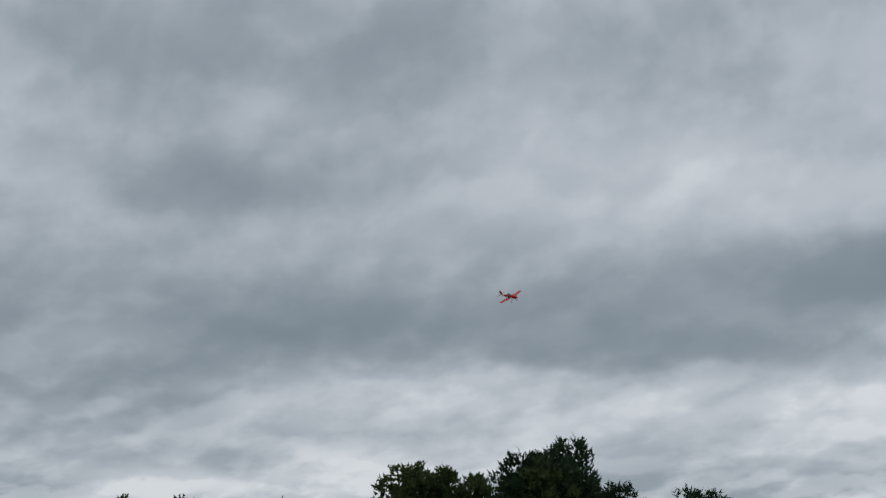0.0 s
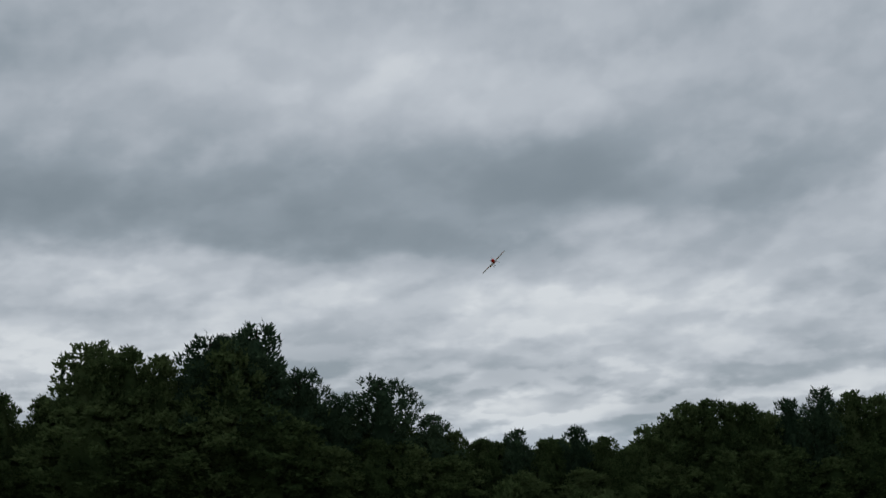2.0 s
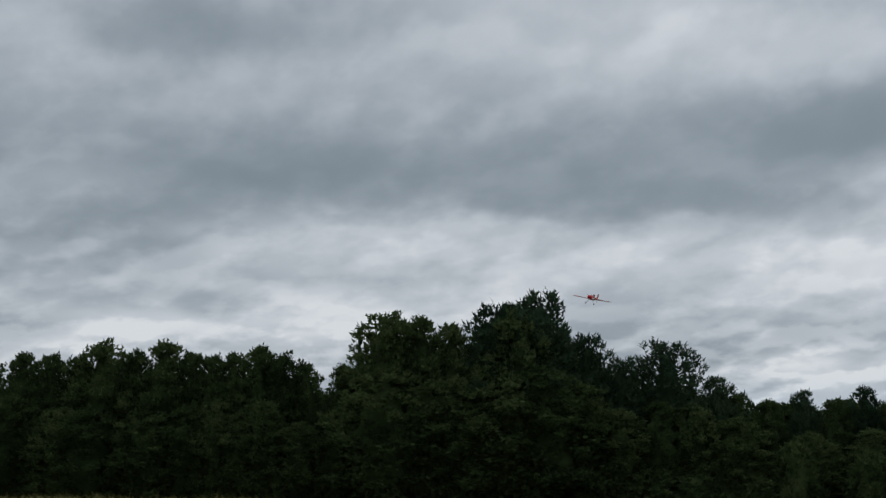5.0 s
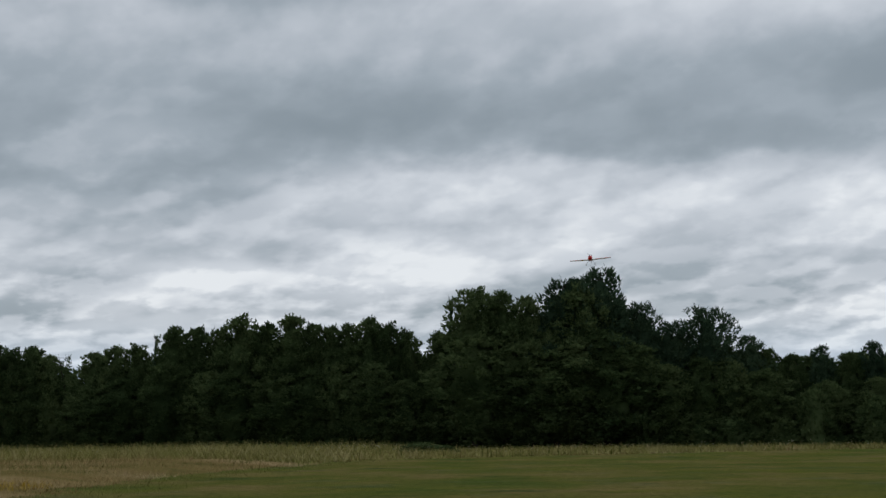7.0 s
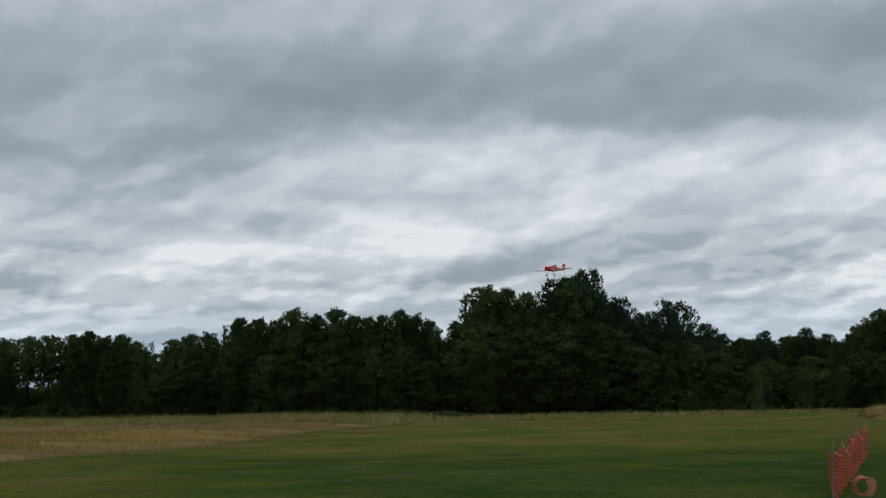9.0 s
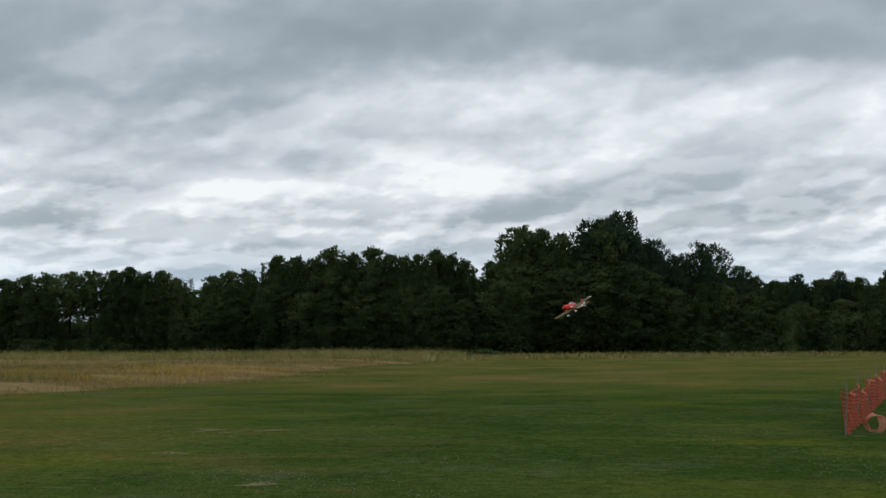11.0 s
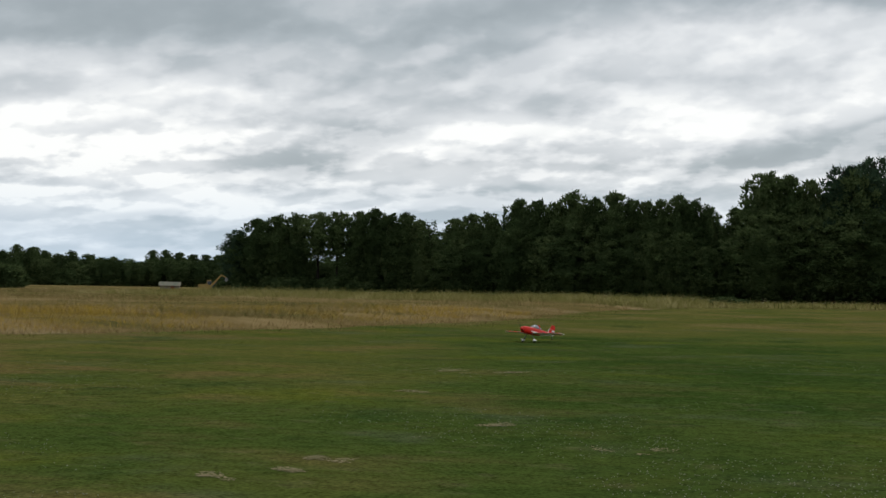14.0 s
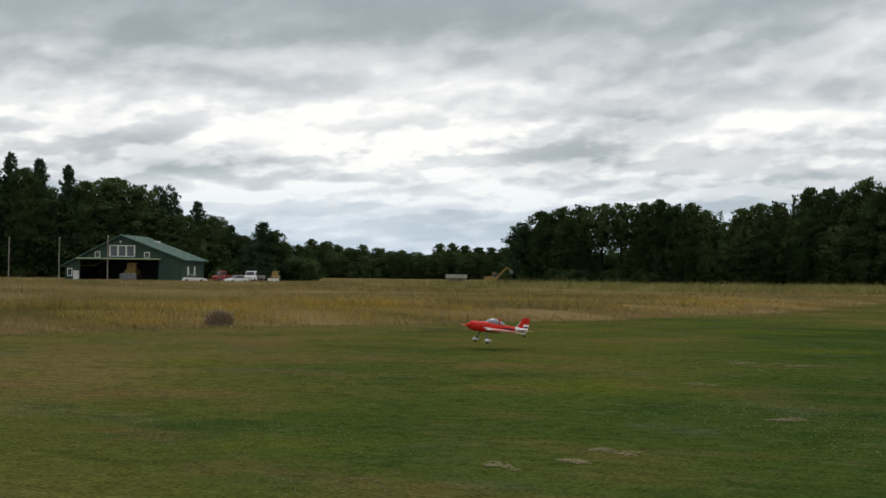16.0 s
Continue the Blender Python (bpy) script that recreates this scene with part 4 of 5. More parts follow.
def aeroplane():
    p = thing("model_aeroplane", Matrix(), "red and white low-wing radio-controlled aerobatic aeroplane", "model plane")
    body = loft([(0.60, 0.00, 0.055, 0.060, 0.8), (0.57, 0.00, 0.078, 0.082, 0.8), (0.48, 0.0, 0.088, 0.095, 0.75), (0.36, 0.0, 0.090, 0.100, 0.7), (0.22, 0.005, 0.088, 0.102, 0.7),
                 (0.05, 0.005, 0.084, 0.100, 0.7), (-0.12, 0.010, 0.074, 0.088, 0.7), (-0.30, 0.018, 0.058, 0.070, 0.75), (-0.48, 0.028, 0.042, 0.053, 0.8), (-0.66, 0.038, 0.024, 0.040, 0.85), (-0.78, 0.044, 0.010, 0.032, 0.9)], 18)
    paint(body, lambda c, n: 1 if c.x < -0.56 or (c.z < -0.01 and c.x < -0.08) else 0)
    fuselage = part("fuselage", body, [PLANE_RED, PLANE_WHITE], p, "red fuselage with white belly and tail")
    for side in (1, -1):
        bm = bmesh.new()
        box(bm, (0.02, side * 0.086, -0.012), (0.60, 0.006, 0.022))
        part("stripe", bm, PLANE_WHITE, fuselage, "white side stripe")
        bm = bmesh.new()
        box(bm, (-0.30, side * 0.058, 0.028), (0.26, 0.008, 0.02), 0, Matrix.Rotation(side * 0.09, 4, "Z"))
        part("stripe", bm, PLANE_DARK, fuselage, "dark blue side stripe")
    part("cowl_ring", loft([(0.605, 0, 0.040, 0.045, 0.9), (0.612, 0, 0.030, 0.034, 0.9)], 14), PLANE_DARK, p, "dark air intake behind the spinner")
    part("canopy", loft([(0.24, 0.085, 0.030, 0.010, 0.9), (0.18, 0.105, 0.058, 0.045, 0.9), (0.08, 0.115, 0.066, 0.075, 0.9), (-0.04, 0.112, 0.062, 0.070, 0.9), (-0.16, 0.10, 0.046, 0.045, 0.9), (-0.25, 0.088, 0.022, 0.012, 0.9)], 16), CANOPY, p, "clear grey canopy")
    bm = bmesh.new()
    box(bm, (-0.06, 0, 0.118), (0.016, 0.134, 0.15), 0.004)
    part("canopy_frame", bm, PLANE_RED, p, "red canopy frame")
    # wings: red above, white below, with hinged ailerons
    for side in (1, -1):
        wing = wing_panel((0.26, -0.10, 0.07 * side, -0.045), (0.17, -0.06, 0.87 * side, -0.020), 0.18, 0, 0.76)
        paint(wing, lambda c, n: 0 if n.z > -0.1 else 1)
        w = part("wing", wing, [PLANE_RED, PLANE_WHITE], p, "red wing with a white underside")
        aileron = wing_panel((0.24, -0.10, 0.14 * side, -0.043), (0.17, -0.06, 0.85 * side, -0.020), 0.13, 0.78, 1.0, 5)
        paint(aileron, lambda c, n: 0 if n.z > -0.1 else 1)
        part("aileron", aileron, [PLANE_RED, PLANE_WHITE], w)
        bm = bmesh.new()
        box(bm, (0.055, 0.873 * side, -0.020), (0.21, 0.010, 0.016), 0.004)
        part("wing_tip", bm, PLANE_WHITE, w, "white wing tip")
        root = wing_panel((0.262, -0.10, 0.075 * side, -0.044), (0.248, -0.095, 0.20 * side, -0.040), 0.19, 0, 0.34)
        part("wing_stripe", root, PLANE_WHITE, w, "white flash at the wing root")
        tail = wing_panel((-0.55, -0.70, 0.02 * side, 0.045), (-0.60, -0.70, 0.28 * side, 0.045), 0.06)
        part("tailplane", tail, PLANE_WHITE, p)
        lift = wing_panel((-0.703, -0.80, 0.02 * side, 0.045), (-0.703, -0.78, 0.285 * side, 0.045), 0.06)
        part("elevator", lift, PLANE_RED, p, "red elevator")
        # undercarriage
        leg = bmesh.new()
        box(leg, (0.27, 0.125 * side, -0.165), (0.028, 0.009, 0.21), 0.003, Matrix.Rotation(side * 0.55, 4, "X"))
        g = part("gear_leg", leg, STEEL, p, "dark landing gear leg")
        part("wheel_pant", loft([(0.345, -0.252, 0.008, 0.012, 0.9), (0.32, -0.250, 0.020, 0.028, 0.9), (0.28, -0.248, 0.025, 0.034, 0.9), (0.225, -0.245, 0.018, 0.024, 0.9), (0.175, -0.24, 0.005, 0.008, 0.9)], 12), PLANE_WHITE, g, "white wheel fairing").location = (0, 0.19 * side, 0)
        part("wheel", tube_bm((0.278, 0.18 * side, -0.268), (0.278, 0.20 * side, -0.268), 0.038, None, 14), RUBBER, g, "black rubber wheel")
    fin = fin_panel([(-0.52, 0.07), (-0.62, 0.20), (-0.68, 0.28), (-0.70, 0.28), (-0.70, 0.05)], 0.007)
    paint(fin, lambda c, n: 1 if c.z < 0.16 else 0)
    part("fin", fin, [PLANE_RED, PLANE_WHITE], p, "fin, red above and white below")
    lower = fin_panel([(-0.705, 0.155), (-0.705, -0.01), (-0.80, 0.00), (-0.835, 0.155)], 0.006)
    upper = fin_panel([(-0.705, 0.285), (-0.705, 0.160), (-0.836, 0.160), (-0.830, 0.285)], 0.006)
    rudder = part("rudder", lower, PLANE_WHITE, p, "white lower rudder")
    part("rudder_top", upper, PLANE_RED, rudder, "red upper rudder")
    band = fin_panel([(-0.72, 0.115), (-0.72, 0.085), (-0.81, 0.085), (-0.815, 0.115)], 0.0085)
    part("rudder_band", band, PLANE_DARK, rudder, "dark band across the rudder")
    bm = tube_bm((-0.70, 0, 0.0), (-0.76, 0, -0.07), 0.006, 0.004)
    strut = part("tail_strut", bm, STEEL, p)
    part("tail_wheel", tube_bm((-0.76, -0.008, -0.075), (-0.76, 0.008, -0.075), 0.02, None, 10), RUBBER, strut)
    spinner = part("spinner", loft([(0.605, 0, 0.042, 0.042, 1), (0.64, 0, 0.036, 0.036, 1), (0.675, 0, 0.020, 0.020, 1), (0.69, 0, 0.004, 0.004, 1)], 14), PLANE_RED, p, "red pointed spinner")
    prop = bmesh.new()
    for s in (1, -1):
        box(prop, (0.63, 0, 0.115 * s), (0.004, 0.009, 0.20), 0.0015, Matrix.Rotation(0.4 * s, 4, "Z"))
    propeller = part("propeller", prop, RUBBER, p, "dark two-bladed propeller")
    p.scale = (1.02, 1.02, 1.02)
    return p, propeller


PLANE, PROPELLER = aeroplane()


# ---- barn and its yard ----
def barn():
    """Local frame: x along the front to the right, y back, z up."""
    W, D, EAVE, RIDGE = 14.9, 14.0, 2.75, 5.75
    b = thing("barn", pose(-185.1, 216.2, -0.9, 0, 0, 24.0), "dark green metal barn with a wide open front bay", "barn")
    b.scale = (1.5, 1.5, 1.5)
    L, R, TOP = 1.9, 11.9, 2.75
    walls = bmesh.new()

    def slab(points, y0, y1):
        a = [walls.verts.new((x, y0, z)) for x, z in points]
        c = [walls.verts.new((x, y1, z)) for x, z in points]
        walls.faces.new(a)
        walls.faces.new(c[::-1])
        for i in range(len(points)):
            j = (i + 1) % len(points)
            walls.faces.new((a[i], c[i], c[j], a[j]))
    mid = W / 2 - 0.4
    slab([(0, 0), (L, 0), (L, TOP), (L, 2.93), (0, 1.9)], 0, 0.2)
    slab([(R, 0), (W, 0), (W, EAVE), (R, 3.88)], 0, 0.2)
    slab([(L, TOP), (R, TOP), (R, 3.88), (mid, RIDGE), (L, 2.93)], 0, 0.2)
    bmesh.ops.recalc_face_normals(walls, faces=walls.faces)
    part("front_wall", walls, BARN_GREEN, b)
    part("side_wall", boxes([((W - 0.1, D / 2 + 0.1, EAVE / 2), (0.2, D - 0.2, EAVE))]), BARN_GREEN, b)
    part("side_wall", boxes([((0.1, D / 2 + 0.1, 0.95), (0.2, D - 0.2, 1.9))]), BARN_GREEN, b)
    back = bmesh.new()
    q = [(0, 0), (W, 0), (W, EAVE), (mid, RIDGE), (0, 1.9)]
    a = [back.verts.new((x, D, z)) for x, z in q]
    c = [back.verts.new((x, D - 0.2, z)) for x, z in q]
    back.faces.new(a)
    back.faces.new(c[::-1])
    for i in range(5):
        back.faces.new((a[i], c[i], c[(i + 1) % 5], a[(i + 1) % 5]))
    bmesh.ops.recalc_face_normals(back, faces=back.faces)
    part("back_wall", back, BARN_GREEN, b)
    for x0, z0, x1, z1 in ((mid, RIDGE, W + 0.5, EAVE - 0.12), (mid, RIDGE, -0.5, 1.72)):
        bm = bmesh.new()
        pts = [(x0, z0 + 0.02), (x1, z1 + 0.02), (x1, z1 + 0.18), (x0, z0 + 0.18)]
        f0 = [bm.verts.new((x, -0.5, z)) for x, z in pts]
        f1 = [bm.verts.new((x, D + 0.4, z)) for x, z in pts]
        bm.faces.new(f0)
        bm.faces.new(f1[::-1])
        for i in range(4):
            bm.faces.new((f0[i], f1[i], f1[(i + 1) % 4], f0[(i + 1) % 4]))
        bmesh.ops.recalc_face_normals(bm, faces=bm.faces)
        roof = part("roof", bm, ROOF_GREEN, b, "green standing-seam metal roof")
        for k in range(12):
            y = -0.2 + k * 1.25
            part("seam", tube_bm((x0, y, z0 + 0.19), (x1, y, z1 + 0.19), 0.03, None, 4), ROOF_GREEN, roof)
    part("ridge_vent", boxes([((mid + 2.0, 10.5, RIDGE - 0.55), (0.9, 1.4, 0.25))], 0.03), TRIM, b, "pale roof vent")
    part("awning", boxes([((6.9, -0.45, 2.86), (10.6, 0.9, 0.20))], 0.03), AWNING, b, "pale green lintel over the bay")
    part("floor_slab", boxes([((W / 2, D / 2, 0.05), (W - 0.5, D - 0.5, 0.1))]), CONCRETE, b)
    # gable windows
    win = part("window", boxes([((7.25, -0.03, 3.85), (3.3, 0.10, 1.45))]), TRIM, b, "white-framed triple gable window")
    for i in range(3):
        part("pane", boxes([((6.2 + 1.05 * i, -0.09, 3.85), (0.82, 0.03, 1.22))]), GLASS, win)
    for x in (4.1, 10.4):
        win = part("window", boxes([((x, -0.03, 3.35), (0.72, 0.1, 0.8))]), TRIM, b, "small white-framed window")
        part("pane", boxes([((x, -0.09, 3.35), (0.5, 0.03, 0.58))]), GLASS, win)
    win = part("window", boxes([((0.6, -0.03, 1.1), (0.65, 0.1, 1.0))]), TRIM, b, "small white-framed window")
    part("pane", boxes([((0.6, -0.09, 1.1), (0.45, 0.03, 0.78))]), GLASS, win)
    part("door", boxes([((1.4, -0.03, 0.66), (0.75, 0.08, 1.3))]), TRIM, b, "white side door beside the bay")
    for y in (3.5, 7.5):
        part("door", boxes([((W + 0.02, y, 1.0), (0.08, 0.9, 1.95))]), TRIM, b, "white side door")
    part("gable_lamp", boxes([((mid, -0.08, 5.0), (0.25, 0.2, 0.25))], 0.05), TRIM, b)


barn()


def wheels(parent, xs, half, r, width=0.22):
    for x in xs:
        for s in (1, -1):
            w = part("wheel", tube_bm((x, s * (half - width), r), (x, s * half, r), r, None, 16), RUBBER, parent, "black tyre")
            part("rim", tube_bm((x, s * (half - 0.02), r), (x, s * (half + 0.015), r), r * 0.55, None, 10), STEEL, w)


def profile_body(points, half, inset=0.0):
    """A body with that side outline (x, z), narrowed by inset above its waist."""
    bm = bmesh.new()
    zmin, zmax = min(z for _, z in points), max(z for _, z in points)
    a, c = [], []
    for x, z in points:
        y = half - inset * (z - zmin) / (zmax - zmin)
        a.append(bm.verts.new((x, y, z)))
        c.append(bm.verts.new((x, -y, z)))
    bm.faces.new(a)
    bm.faces.new(c[::-1])
    for i in range(len(points)):
        j = (i + 1) % len(points)
        bm.faces.new((a[i], c[i], c[j], a[j]))
    bmesh.ops.recalc_face_normals(bm, faces=bm.faces)
    bmesh.ops.bevel(bm, geom=list(bm.edges), offset=0.05, segments=2, affect="EDGES")
    return bm


def car(m, paint_mat, label):
    c = thing("car", m, label, "car", "parked vehicles")
    part("body", profile_body([(-2.1, 0.28), (2.1, 0.28), (2.15, 0.62), (1.1, 0.86), (-1.9, 0.92), (-2.15, 0.7)], 0.86), paint_mat, c)
    part("cabin", profile_body([(-1.55, 0.88), (0.95, 0.85), (0.2, 1.36), (-1.05, 1.38)], 0.80, 0.18), GLASS, c, "dark glazed cabin")
    part("roof", boxes([((-0.42, 0, 1.39), (1.3, 1.22, 0.05))], 0.02), paint_mat, c)
    for s in (1, -1):
        part("headlight", boxes([((2.12, 0.6 * s, 0.62), (0.08, 0.34, 0.14))], 0.02), TRIM, c, "clear headlight")
    part("bumper", boxes([((2.13, 0, 0.38), (0.12, 1.6, 0.16))], 0.03), paint_mat, c)
    wheels(c, (-1.3, 1.3), 0.88, 0.31)


def truck(m, paint_mat, label, load):
    c = thing("truck", m, label, "truck", "parked vehicles")
    part("chassis", boxes([((-0.4, 0, 0.62), (5.6, 0.9, 0.22))], 0.02), STEEL, c)
    part("cab", profile_body([(0.9, 0.55), (2.9, 0.55), (2.95, 1.15), (2.0, 1.35), (1.75, 2.15), (0.9, 2.2)], 1.0, 0.1), paint_mat, c)
    part("windscreen", profile_body([(1.88, 1.42), (2.05, 1.40), (1.82, 2.05), (1.74, 2.05)], 0.82), GLASS, c)
    for s in (1, -1):
        part("side_window", boxes([((1.35, 0.95 * s, 1.72), (0.7, 0.04, 0.5))], 0.01), GLASS, c)
    bed = part("bed", boxes([((-1.2, 0, 0.85), (3.9, 2.0, 0.14)), ((-1.2, 0.97, 1.15), (3.9, 0.07, 0.55)), ((-1.2, -0.97, 1.15), (3.9, 0.07, 0.55)), ((-3.12, 0, 1.15), (0.07, 1.9, 0.55))], 0.01), load, c)
    part("bulkhead", boxes([((0.75, 0, 1.5), (0.08, 1.9, 1.2))], 0.01), load, bed)
    wheels(c, (-2.1, 2.1), 1.0, 0.45, 0.28)


def excavator(m, label):
    e = thing("excavator", m, label, "excavator", "machines")
    e.scale = (0.55, 0.55, 0.66)
    for s in (1, -1):
        part("track", profile_body([(-1.5, 0.1), (-1.2, 0.0), (1.2, 0.0), (1.5, 0.1), (1.5, 0.5), (1.2, 0.62), (-1.2, 0.62), (-1.5, 0.5)], 0.25), RUBBER, e).location = (0, 0.85 * s, 0)
    part("house", profile_body([(-1.7, 0.7), (1.1, 0.7), (1.1, 1.0), (0.2, 1.7), (-1.7, 1.6)], 1.1), YELLOW, e)
    cab = part("cab", profile_body([(0.1, 0.9), (1.2, 0.9), (1.25, 1.6), (1.0, 2.4), (0.1, 2.4)], 0.45), YELLOW, e)
    cab.location = (0, 0.6, 0)
    part("cab_window", boxes([((0.65, 0, 1.85), (0.9, 0.95, 0.7))], 0.03), GLASS, cab)
    boom = part("boom", tube_bm((0.9, -0.2, 1.2), (3.2, -0.2, 3.3), 0.22, 0.16, 6), YELLOW, e)
    part("stick", tube_bm((3.1, -0.2, 3.3), (4.3, -0.2, 2.9), 0.15, 0.10, 6), YELLOW, boom)
    part("ram", tube_bm((1.2, -0.2, 1.0), (2.4, -0.2, 2.3), 0.06, None, 6), STEEL, boom)
    part("bucket", profile_body([(4.0, 2.9), (4.5, 2.9), (4.7, 2.4), (4.4, 2.1), (4.0, 2.3)], 0.35), STEEL, boom)


def loader(m, label, size=1.0, blade=None):
    e = thing("loader", m, label, "machine", "machines")
    e.scale = (size, size, size)
    part("body", profile_body([(-1.2, 0.5), (1.0, 0.5), (1.1, 1.2), (0.2, 1.35), (-1.2, 1.3)], 0.7), YELLOW, e)
    cab = part("cab", profile_body([(-0.7, 1.25), (0.4, 1.25), (0.35, 2.2), (-0.6, 2.25)], 0.62, 0.08), YELLOW, e)
    part("cab_window", boxes([((-0.15, 0, 1.75), (0.7, 1.22, 0.55))], 0.02), GLASS, cab)
    part("blade", boxes([((1.65, 0, 0.5), (0.12, 2.1, 0.8))], 0.04), blade or TRIM, e, "broad front blade")
    part("arm", boxes([((1.3, 0.6, 0.55), (0.8, 0.12, 0.14)), ((1.3, -0.6, 0.55), (0.8, 0.12, 0.14))], 0.02), STEEL, e)
    wheels(e, (-0.75, 0.75), 0.9, 0.42, 0.25)


car(pose(-147.3, 217.8, -0.86, 0, 0, 250), CARWHITE, "white parked car beside the hay meadow")
car(pose(-155.1, 216.0, -0.86, 0, 0, 30), CARWHITE, "white low car parked by the barn")
truck(pose(-153.8, 224.6, -0.86, 0, 0, 245), CARRED, "red flatbed truck parked by the barn", RUST)
truck(pose(-151.2, 229.5, -0.86, 0, 0, 280), CARWHITE, "white truck parked by the barn", STEEL)
loader(pose(-147.5, 231.0, -0.86, 0, 0, 290), "yellow loader with a pale blade beside the conifer")
loader(pose(-174.6, 223.0, -0.74, 0, 0, 290), "yellow machine parked inside the open barn", 1.55, STEEL)
excavator(pose(-72.0, 161.5, 0, 0, 0, 25), "yellow excavator with raised boom at the wood's end")
truck(pose(-85.5, 205.0, -0.05, 0, 0, 15), RUST, "rusty red truck beside the excavator", RUST)


def shack(m):
    s = thing("shack", m, "small weathered shack with a worn tin roof", "shed")
    part("wall", boxes([((0, 0, 0.7), (3.8, 2.6, 1.4))]), WOOD, s)
    bm = bmesh.new()
    for k in (1, -1):
        box(bm, (0, 0.8 * k, 1.75), (4.4, 1.95, 0.08), 0, Matrix.Rotation(-0.42 * k, 4, "X"))
    part("roof", bm, SHACKROOF, s)
    part("door", boxes([((0.6, -1.32, 0.6), (0.8, 0.05, 1.2))]), RUST, s)


shack(pose(-128.8, 271.0, dip(-128.8, 271.0) - 0.1, 0, 0, 22))


def utility_poles():
    spots = [(-174.8, 189.8, 7.6), (-168.6, 195.3, 7.75), (-155.7, 192.3, 8.0)]
    for x, y, h in spots:
        p = thing("utility_pole", pose(x, y, dip(x, y), 0, 0, 35), "weathered grey wooden utility pole in the meadow", "pole", "utility poles")
        part("post", tube_bm((0, 0, -0.3), (0, 0, h), 0.13, 0.09, 10), WOOD, p)
        part("insulator", tube_bm((0.1, 0, h - 0.3), (0.1, 0, h - 0.12), 0.05, None, 8), TRIM, p)
    for (xa, ya, ha), (xb, yb, hb) in zip(spots, spots[1:]):
        bm = bmesh.new()
        pts = []
        for i in range(9):
            u = i / 8
            pts.append((xa + (xb - xa) * u, ya + (yb - ya) * u, (ha + (hb - ha) * u) - 1.05 - 0.5 * u * (1 - u)))
        for a, c in zip(pts, pts[1:]):
            tube(bm, a, c, 0.015, 0.015, 4)
        tagged(part("overhead_wire", bm, RUBBER), "thin dark wire slung between utility poles", "wire", "overhead wires")


utility_poles()


def net_fence():
    """Orange plastic safety net on stakes, sagging between them, with a fallen end."""
    f = thing("net_fence", pose(-0.05, 0, 0), "sagging orange plastic safety net on thin stakes", "fence")
    stakes = [(4.2, 23.2), (4.95, 26.2), (5.8, 29.6), (6.7, 33.4), (7.7, 37.4), (8.6, 41.3)]
    for i, (x, y) in enumerate(stakes):
        part("stake", tube_bm((x, y, -0.1), (x + 0.03, y, 0.86 + 0.06 * (i % 2)), 0.016, 0.012, 6), WOOD, f)

    def panel(a, c, h0, h1, sag, lie=0.0):
        bm = bmesh.new()
        cols, rws = 22, 9

        def at(i, k):
            u, w = i / cols, k / rws
            droop = sag * math.sin(3.1416 * u)
            top = h0 + (h1 - h0) * u - droop
            z = 0.03 + (top - 0.03) * w
            push = 0.06 * math.sin(u * 17 + w * 5) + lie * w * 0.6
            return Vector((a[0] + (c[0] - a[0]) * u + push, a[1] + (c[1] - a[1]) * u + push * 0.3, z))
        for k in range(rws + 1):
            for i in range(cols):
                tube(bm, at(i, k), at(i + 1, k), 0.011 if k not in (0, rws) else 0.016, 0.011, 3, False)
        for i in range(cols + 1):
            for k in range(rws):
                tube(bm, at(i, k), at(i, k + 1), 0.009, 0.009, 3, False)
        part("net_panel", bm, NET, f, "orange plastic mesh")
    for i, ((a, c), sag) in enumerate(zip(zip(stakes, stakes[1:]), (0.14, 0.22, 0.10, 0.16, 0.08))):
        panel(a, c, 0.70 - 0.06 * (i % 2), 0.72, sag)
    # the loose end is rolled up on the grass
    roll = bmesh.new()
    loops = 5
    centre = Vector((4.78, 23.9, 0.165))

    def coil(i, k):
        a = 6.2832 * i / 20
        r = 0.145 - 0.004 * k + 0.012 * math.sin(3 * a + k)
        return centre + Vector((r * math.cos(a), -0.22 + 0.11 * k + 0.03 * math.sin(2 * a), r * math.sin(a)))
    for k in range(loops):
        for i in range(20):
            tube(roll, coil(i, k), coil(i + 1, k), 0.008, 0.008, 3, False)
            if k < loops - 1:
                tube(roll, coil(i, k), coil(i + (1 if k % 2 else 0), k + 1), 0.006, 0.006, 3, False)
    part("net_roll", roll, NET_PALE, f, "roll of the same net with pale glints painted in")


net_fence()


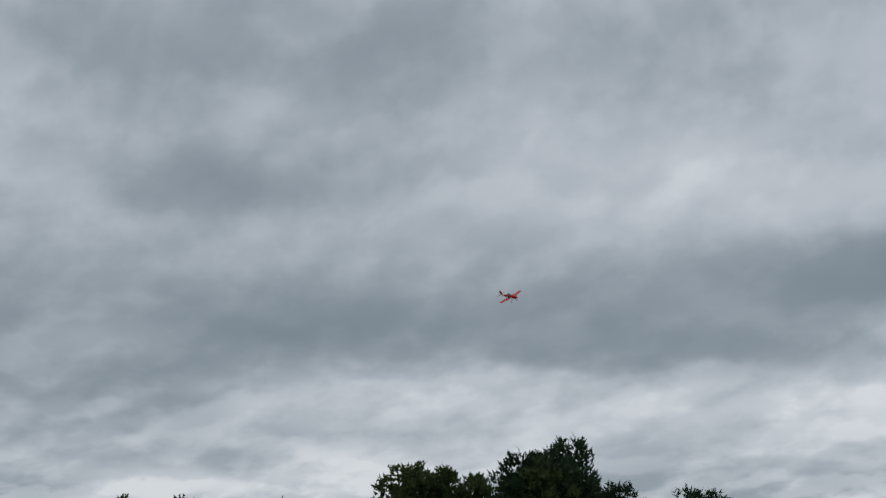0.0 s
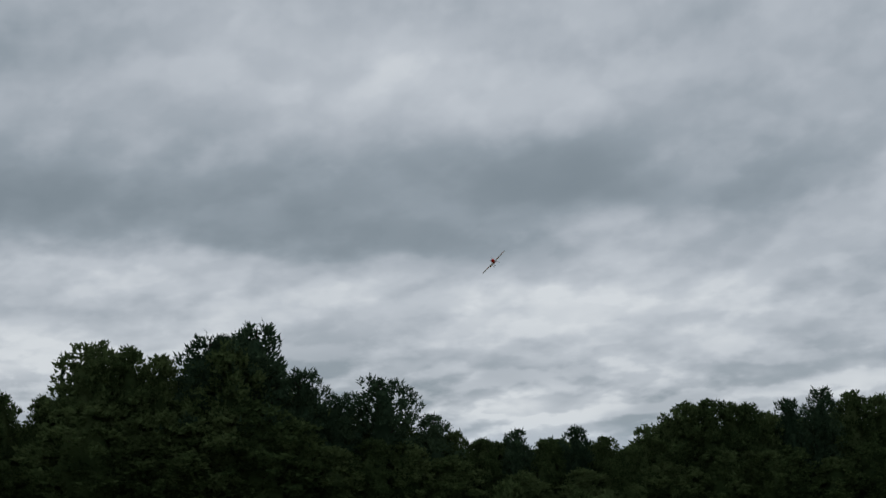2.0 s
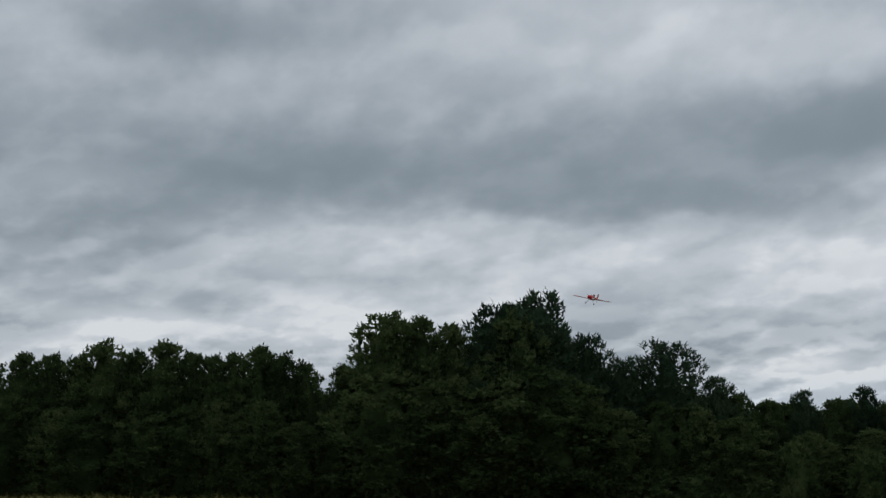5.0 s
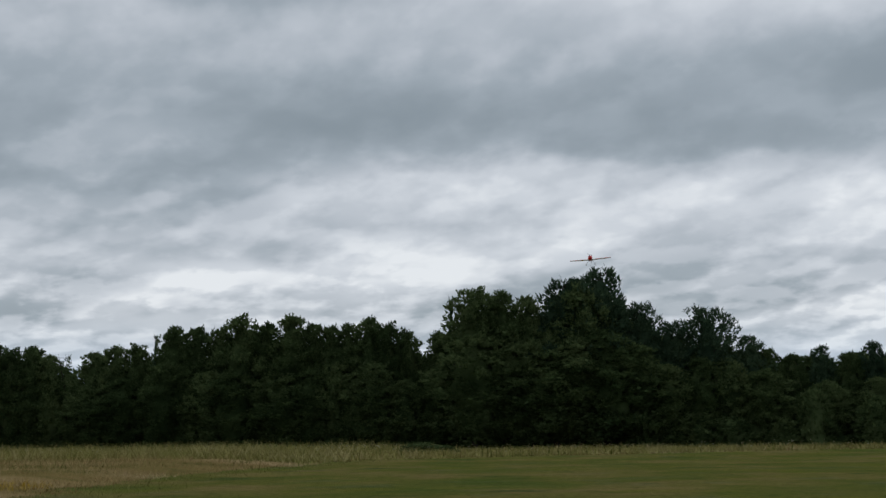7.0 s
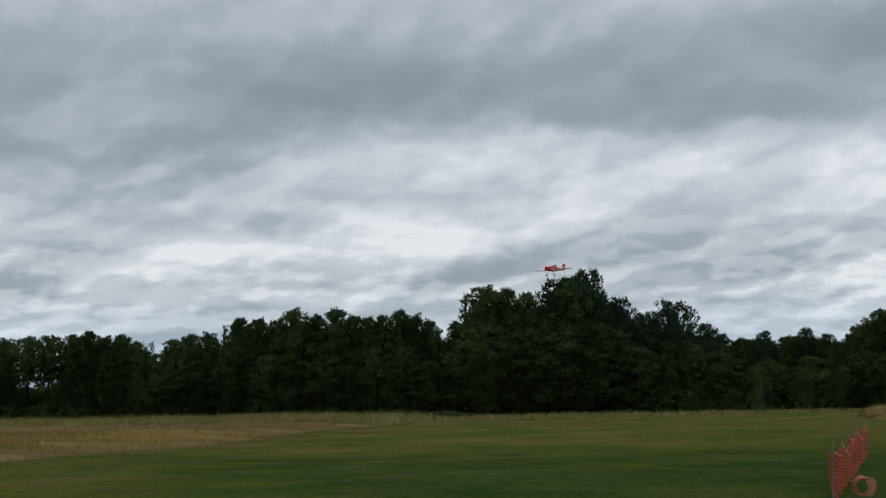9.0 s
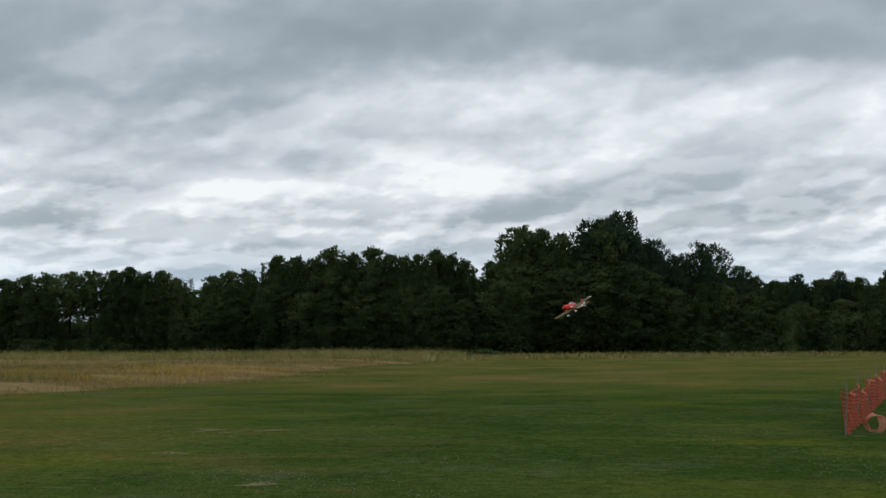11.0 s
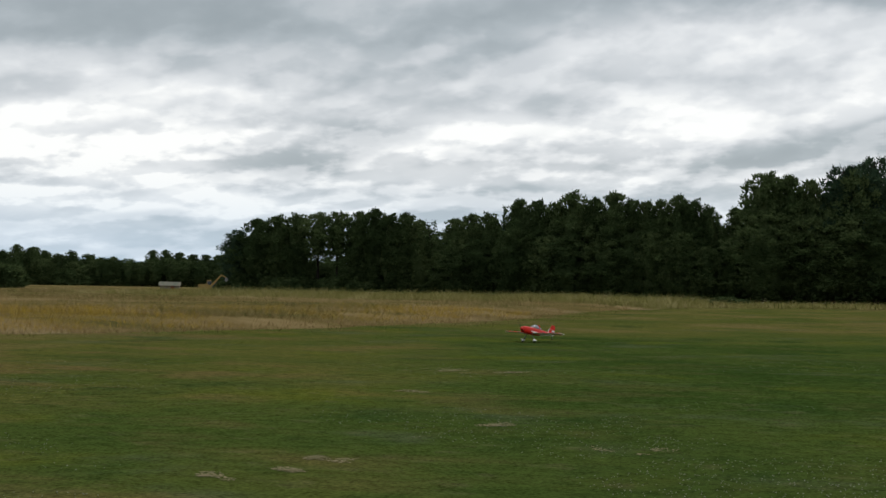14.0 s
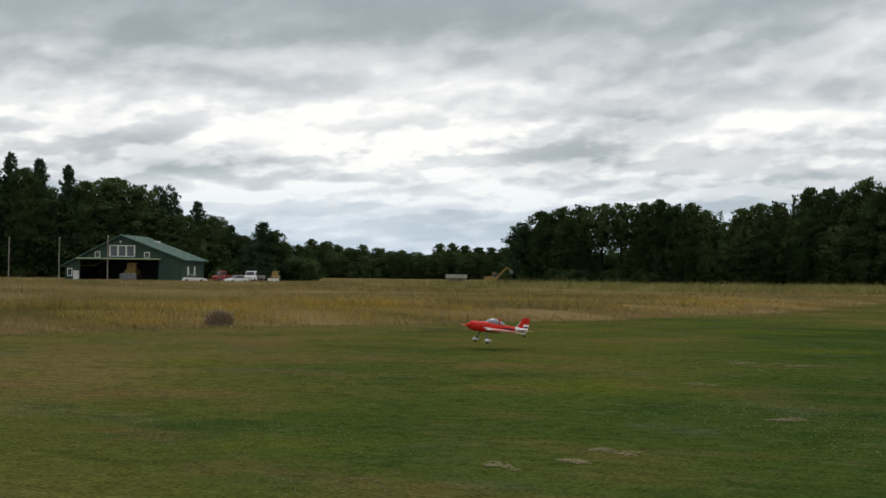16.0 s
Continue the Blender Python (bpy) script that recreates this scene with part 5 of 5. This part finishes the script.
def brown_mound(name, x, y, r, h, mat, seed, label, category, blades):
    rng = random.Random(seed)
    v, f = [], []
    for k in range(7):
        u = 1.5708 * k / 6
        for i in range(16):
            a = 6.2832 * i / 16
            s = 0.92 + 0.08 * rng.random()
            v.append((x + r * s * math.cos(u) * math.cos(a), y + r * s * math.cos(u) * math.sin(a), 0.85 * h * math.sin(u)))
    for k in range(6):
        for i in range(16):
            f.append((16 * k + i, 16 * k + (i + 1) % 16, 16 * k + 16 + (i + 1) % 16, 16 * k + 16 + i))
    for i in range(blades):
        a, q = rng.uniform(0, 6.2832), math.sqrt(rng.random())
        top = h * math.sqrt(max(0.05, 1 - q * q)) * rng.uniform(0.7, 1.1)
        z0 = top * rng.uniform(0.6, 0.9)
        px, py = x + r * q * math.cos(a), y + r * q * math.sin(a)
        b, w = rng.uniform(0, 3.1416), rng.uniform(0.006, 0.018)
        n = len(v)
        v += [(px - w * math.cos(b), py - w * math.sin(b), z0), (px + w * math.cos(b), py + w * math.sin(b), z0), (px + rng.uniform(-0.15, 0.15), py + rng.uniform(-0.15, 0.15), z0 + rng.uniform(0.05, 0.22))]
        f.append((n, n + 1, n + 2))
    tagged(raw(name, v, f, mat), label, category, kind="stuff" if category == "hay" else "")


SHRUB = material("brown_shrub", [(0.20, 0.15, 0.085), (0.30, 0.23, 0.15)], 2.0, 0.95, 0, island=0.5)
brown_mound("meadow_shrub", -22.3, 32.2, 0.34, 0.36, SHRUB, 4, "dry brown round shrub at the meadow's edge", "shrub", 2600)
brown_mound("hay_pile", 22.8, 101.5, 1.7, 1.0, HAY, 6, "rounded pile of pale dry hay on the lawn", "hay", 5200)

# seconds, place, heading, climb, bank to the right
FLIGHT = [
    (0, 0.87, 141.76, 22.06, -45, -16, 33),
    (0.5, 7.46, 139.91, 19.74, -55, -14, 36),
    (1, 12.73, 138.52, 18.42, -74, -8, 34),
    (1.5, 15.98, 137.10, 17.50, -98, -3, 44),
    (2, 17.00, 135.03, 16.37, -106, 0, 46),
    (2.5, 16.93, 134.32, 14.60, -118, -2, 28),
    (3, 15.21, 132.87, 12.97, -129, -4, 16),
    (3.5, 12.48, 130.50, 11.46, -120, -4, -4),
    (4, 9.80, 128.96, 10.74, -123, 0, -17),
    (4.5, 7.40, 125.23, 10.45, -118, 0, -16),
    (7, 2.09, 96.12, 9.11, -94, 0, 4),
    (7.5, 1.79, 93.05, 9.54, -97, 0, 0),
    (8, 1.37, 89.56, 9.34, -103, 0, 0),
    (8.5, 1.00, 77.80, 8.41, -113, 0, 3),
    (9, 0.56, 62.75, 7.05, -125, 0, 0),
    (9.2, 0.63, 61.69, 6.72, -126, 0, 0),
    (11.3, -0.57, 52.57, 2.17, -125, -4, 28),
    (11.5, -0.99, 51.49, 1.84, -127, -3, 12),
    (12, -2.43, 48.94, 1.54, -127, 4, 3),
    (12.5, -3.88, 46.34, 1.48, -127, 7, 2),
    (13, -5.06, 43.71, 1.18, -133, 7, 2),
    (13.5, -6.25, 41.02, 0.50, -133, 7, -3),
    (14, -7.48, 38.26, 0.265, -115, 9, 0),
    (14.5, -8.50, 35.68, 0.26, -116, 10, 0),
    (15, -9.19, 32.81, 0.26, -118, 10, 0),
    (15.5, -9.85, 29.58, 0.265, -117, 9, -1),
    (16, -11.50, 25.95, 0.42, -118, 7, -3),
]


def motions():
    walk(PLANE, [(t, pose(x, y, z, 0, 0, yaw) @ pose(0, 0, 0, 0, -climb, 0) @ pose(0, 0, 0, bank)) for t, x, y, z, yaw, climb, bank in FLIGHT])
    walk(PROPELLER, [(i / 10, pose(0, 0, 0, (80 * i) % 360)) for i in range(161)])


motions()
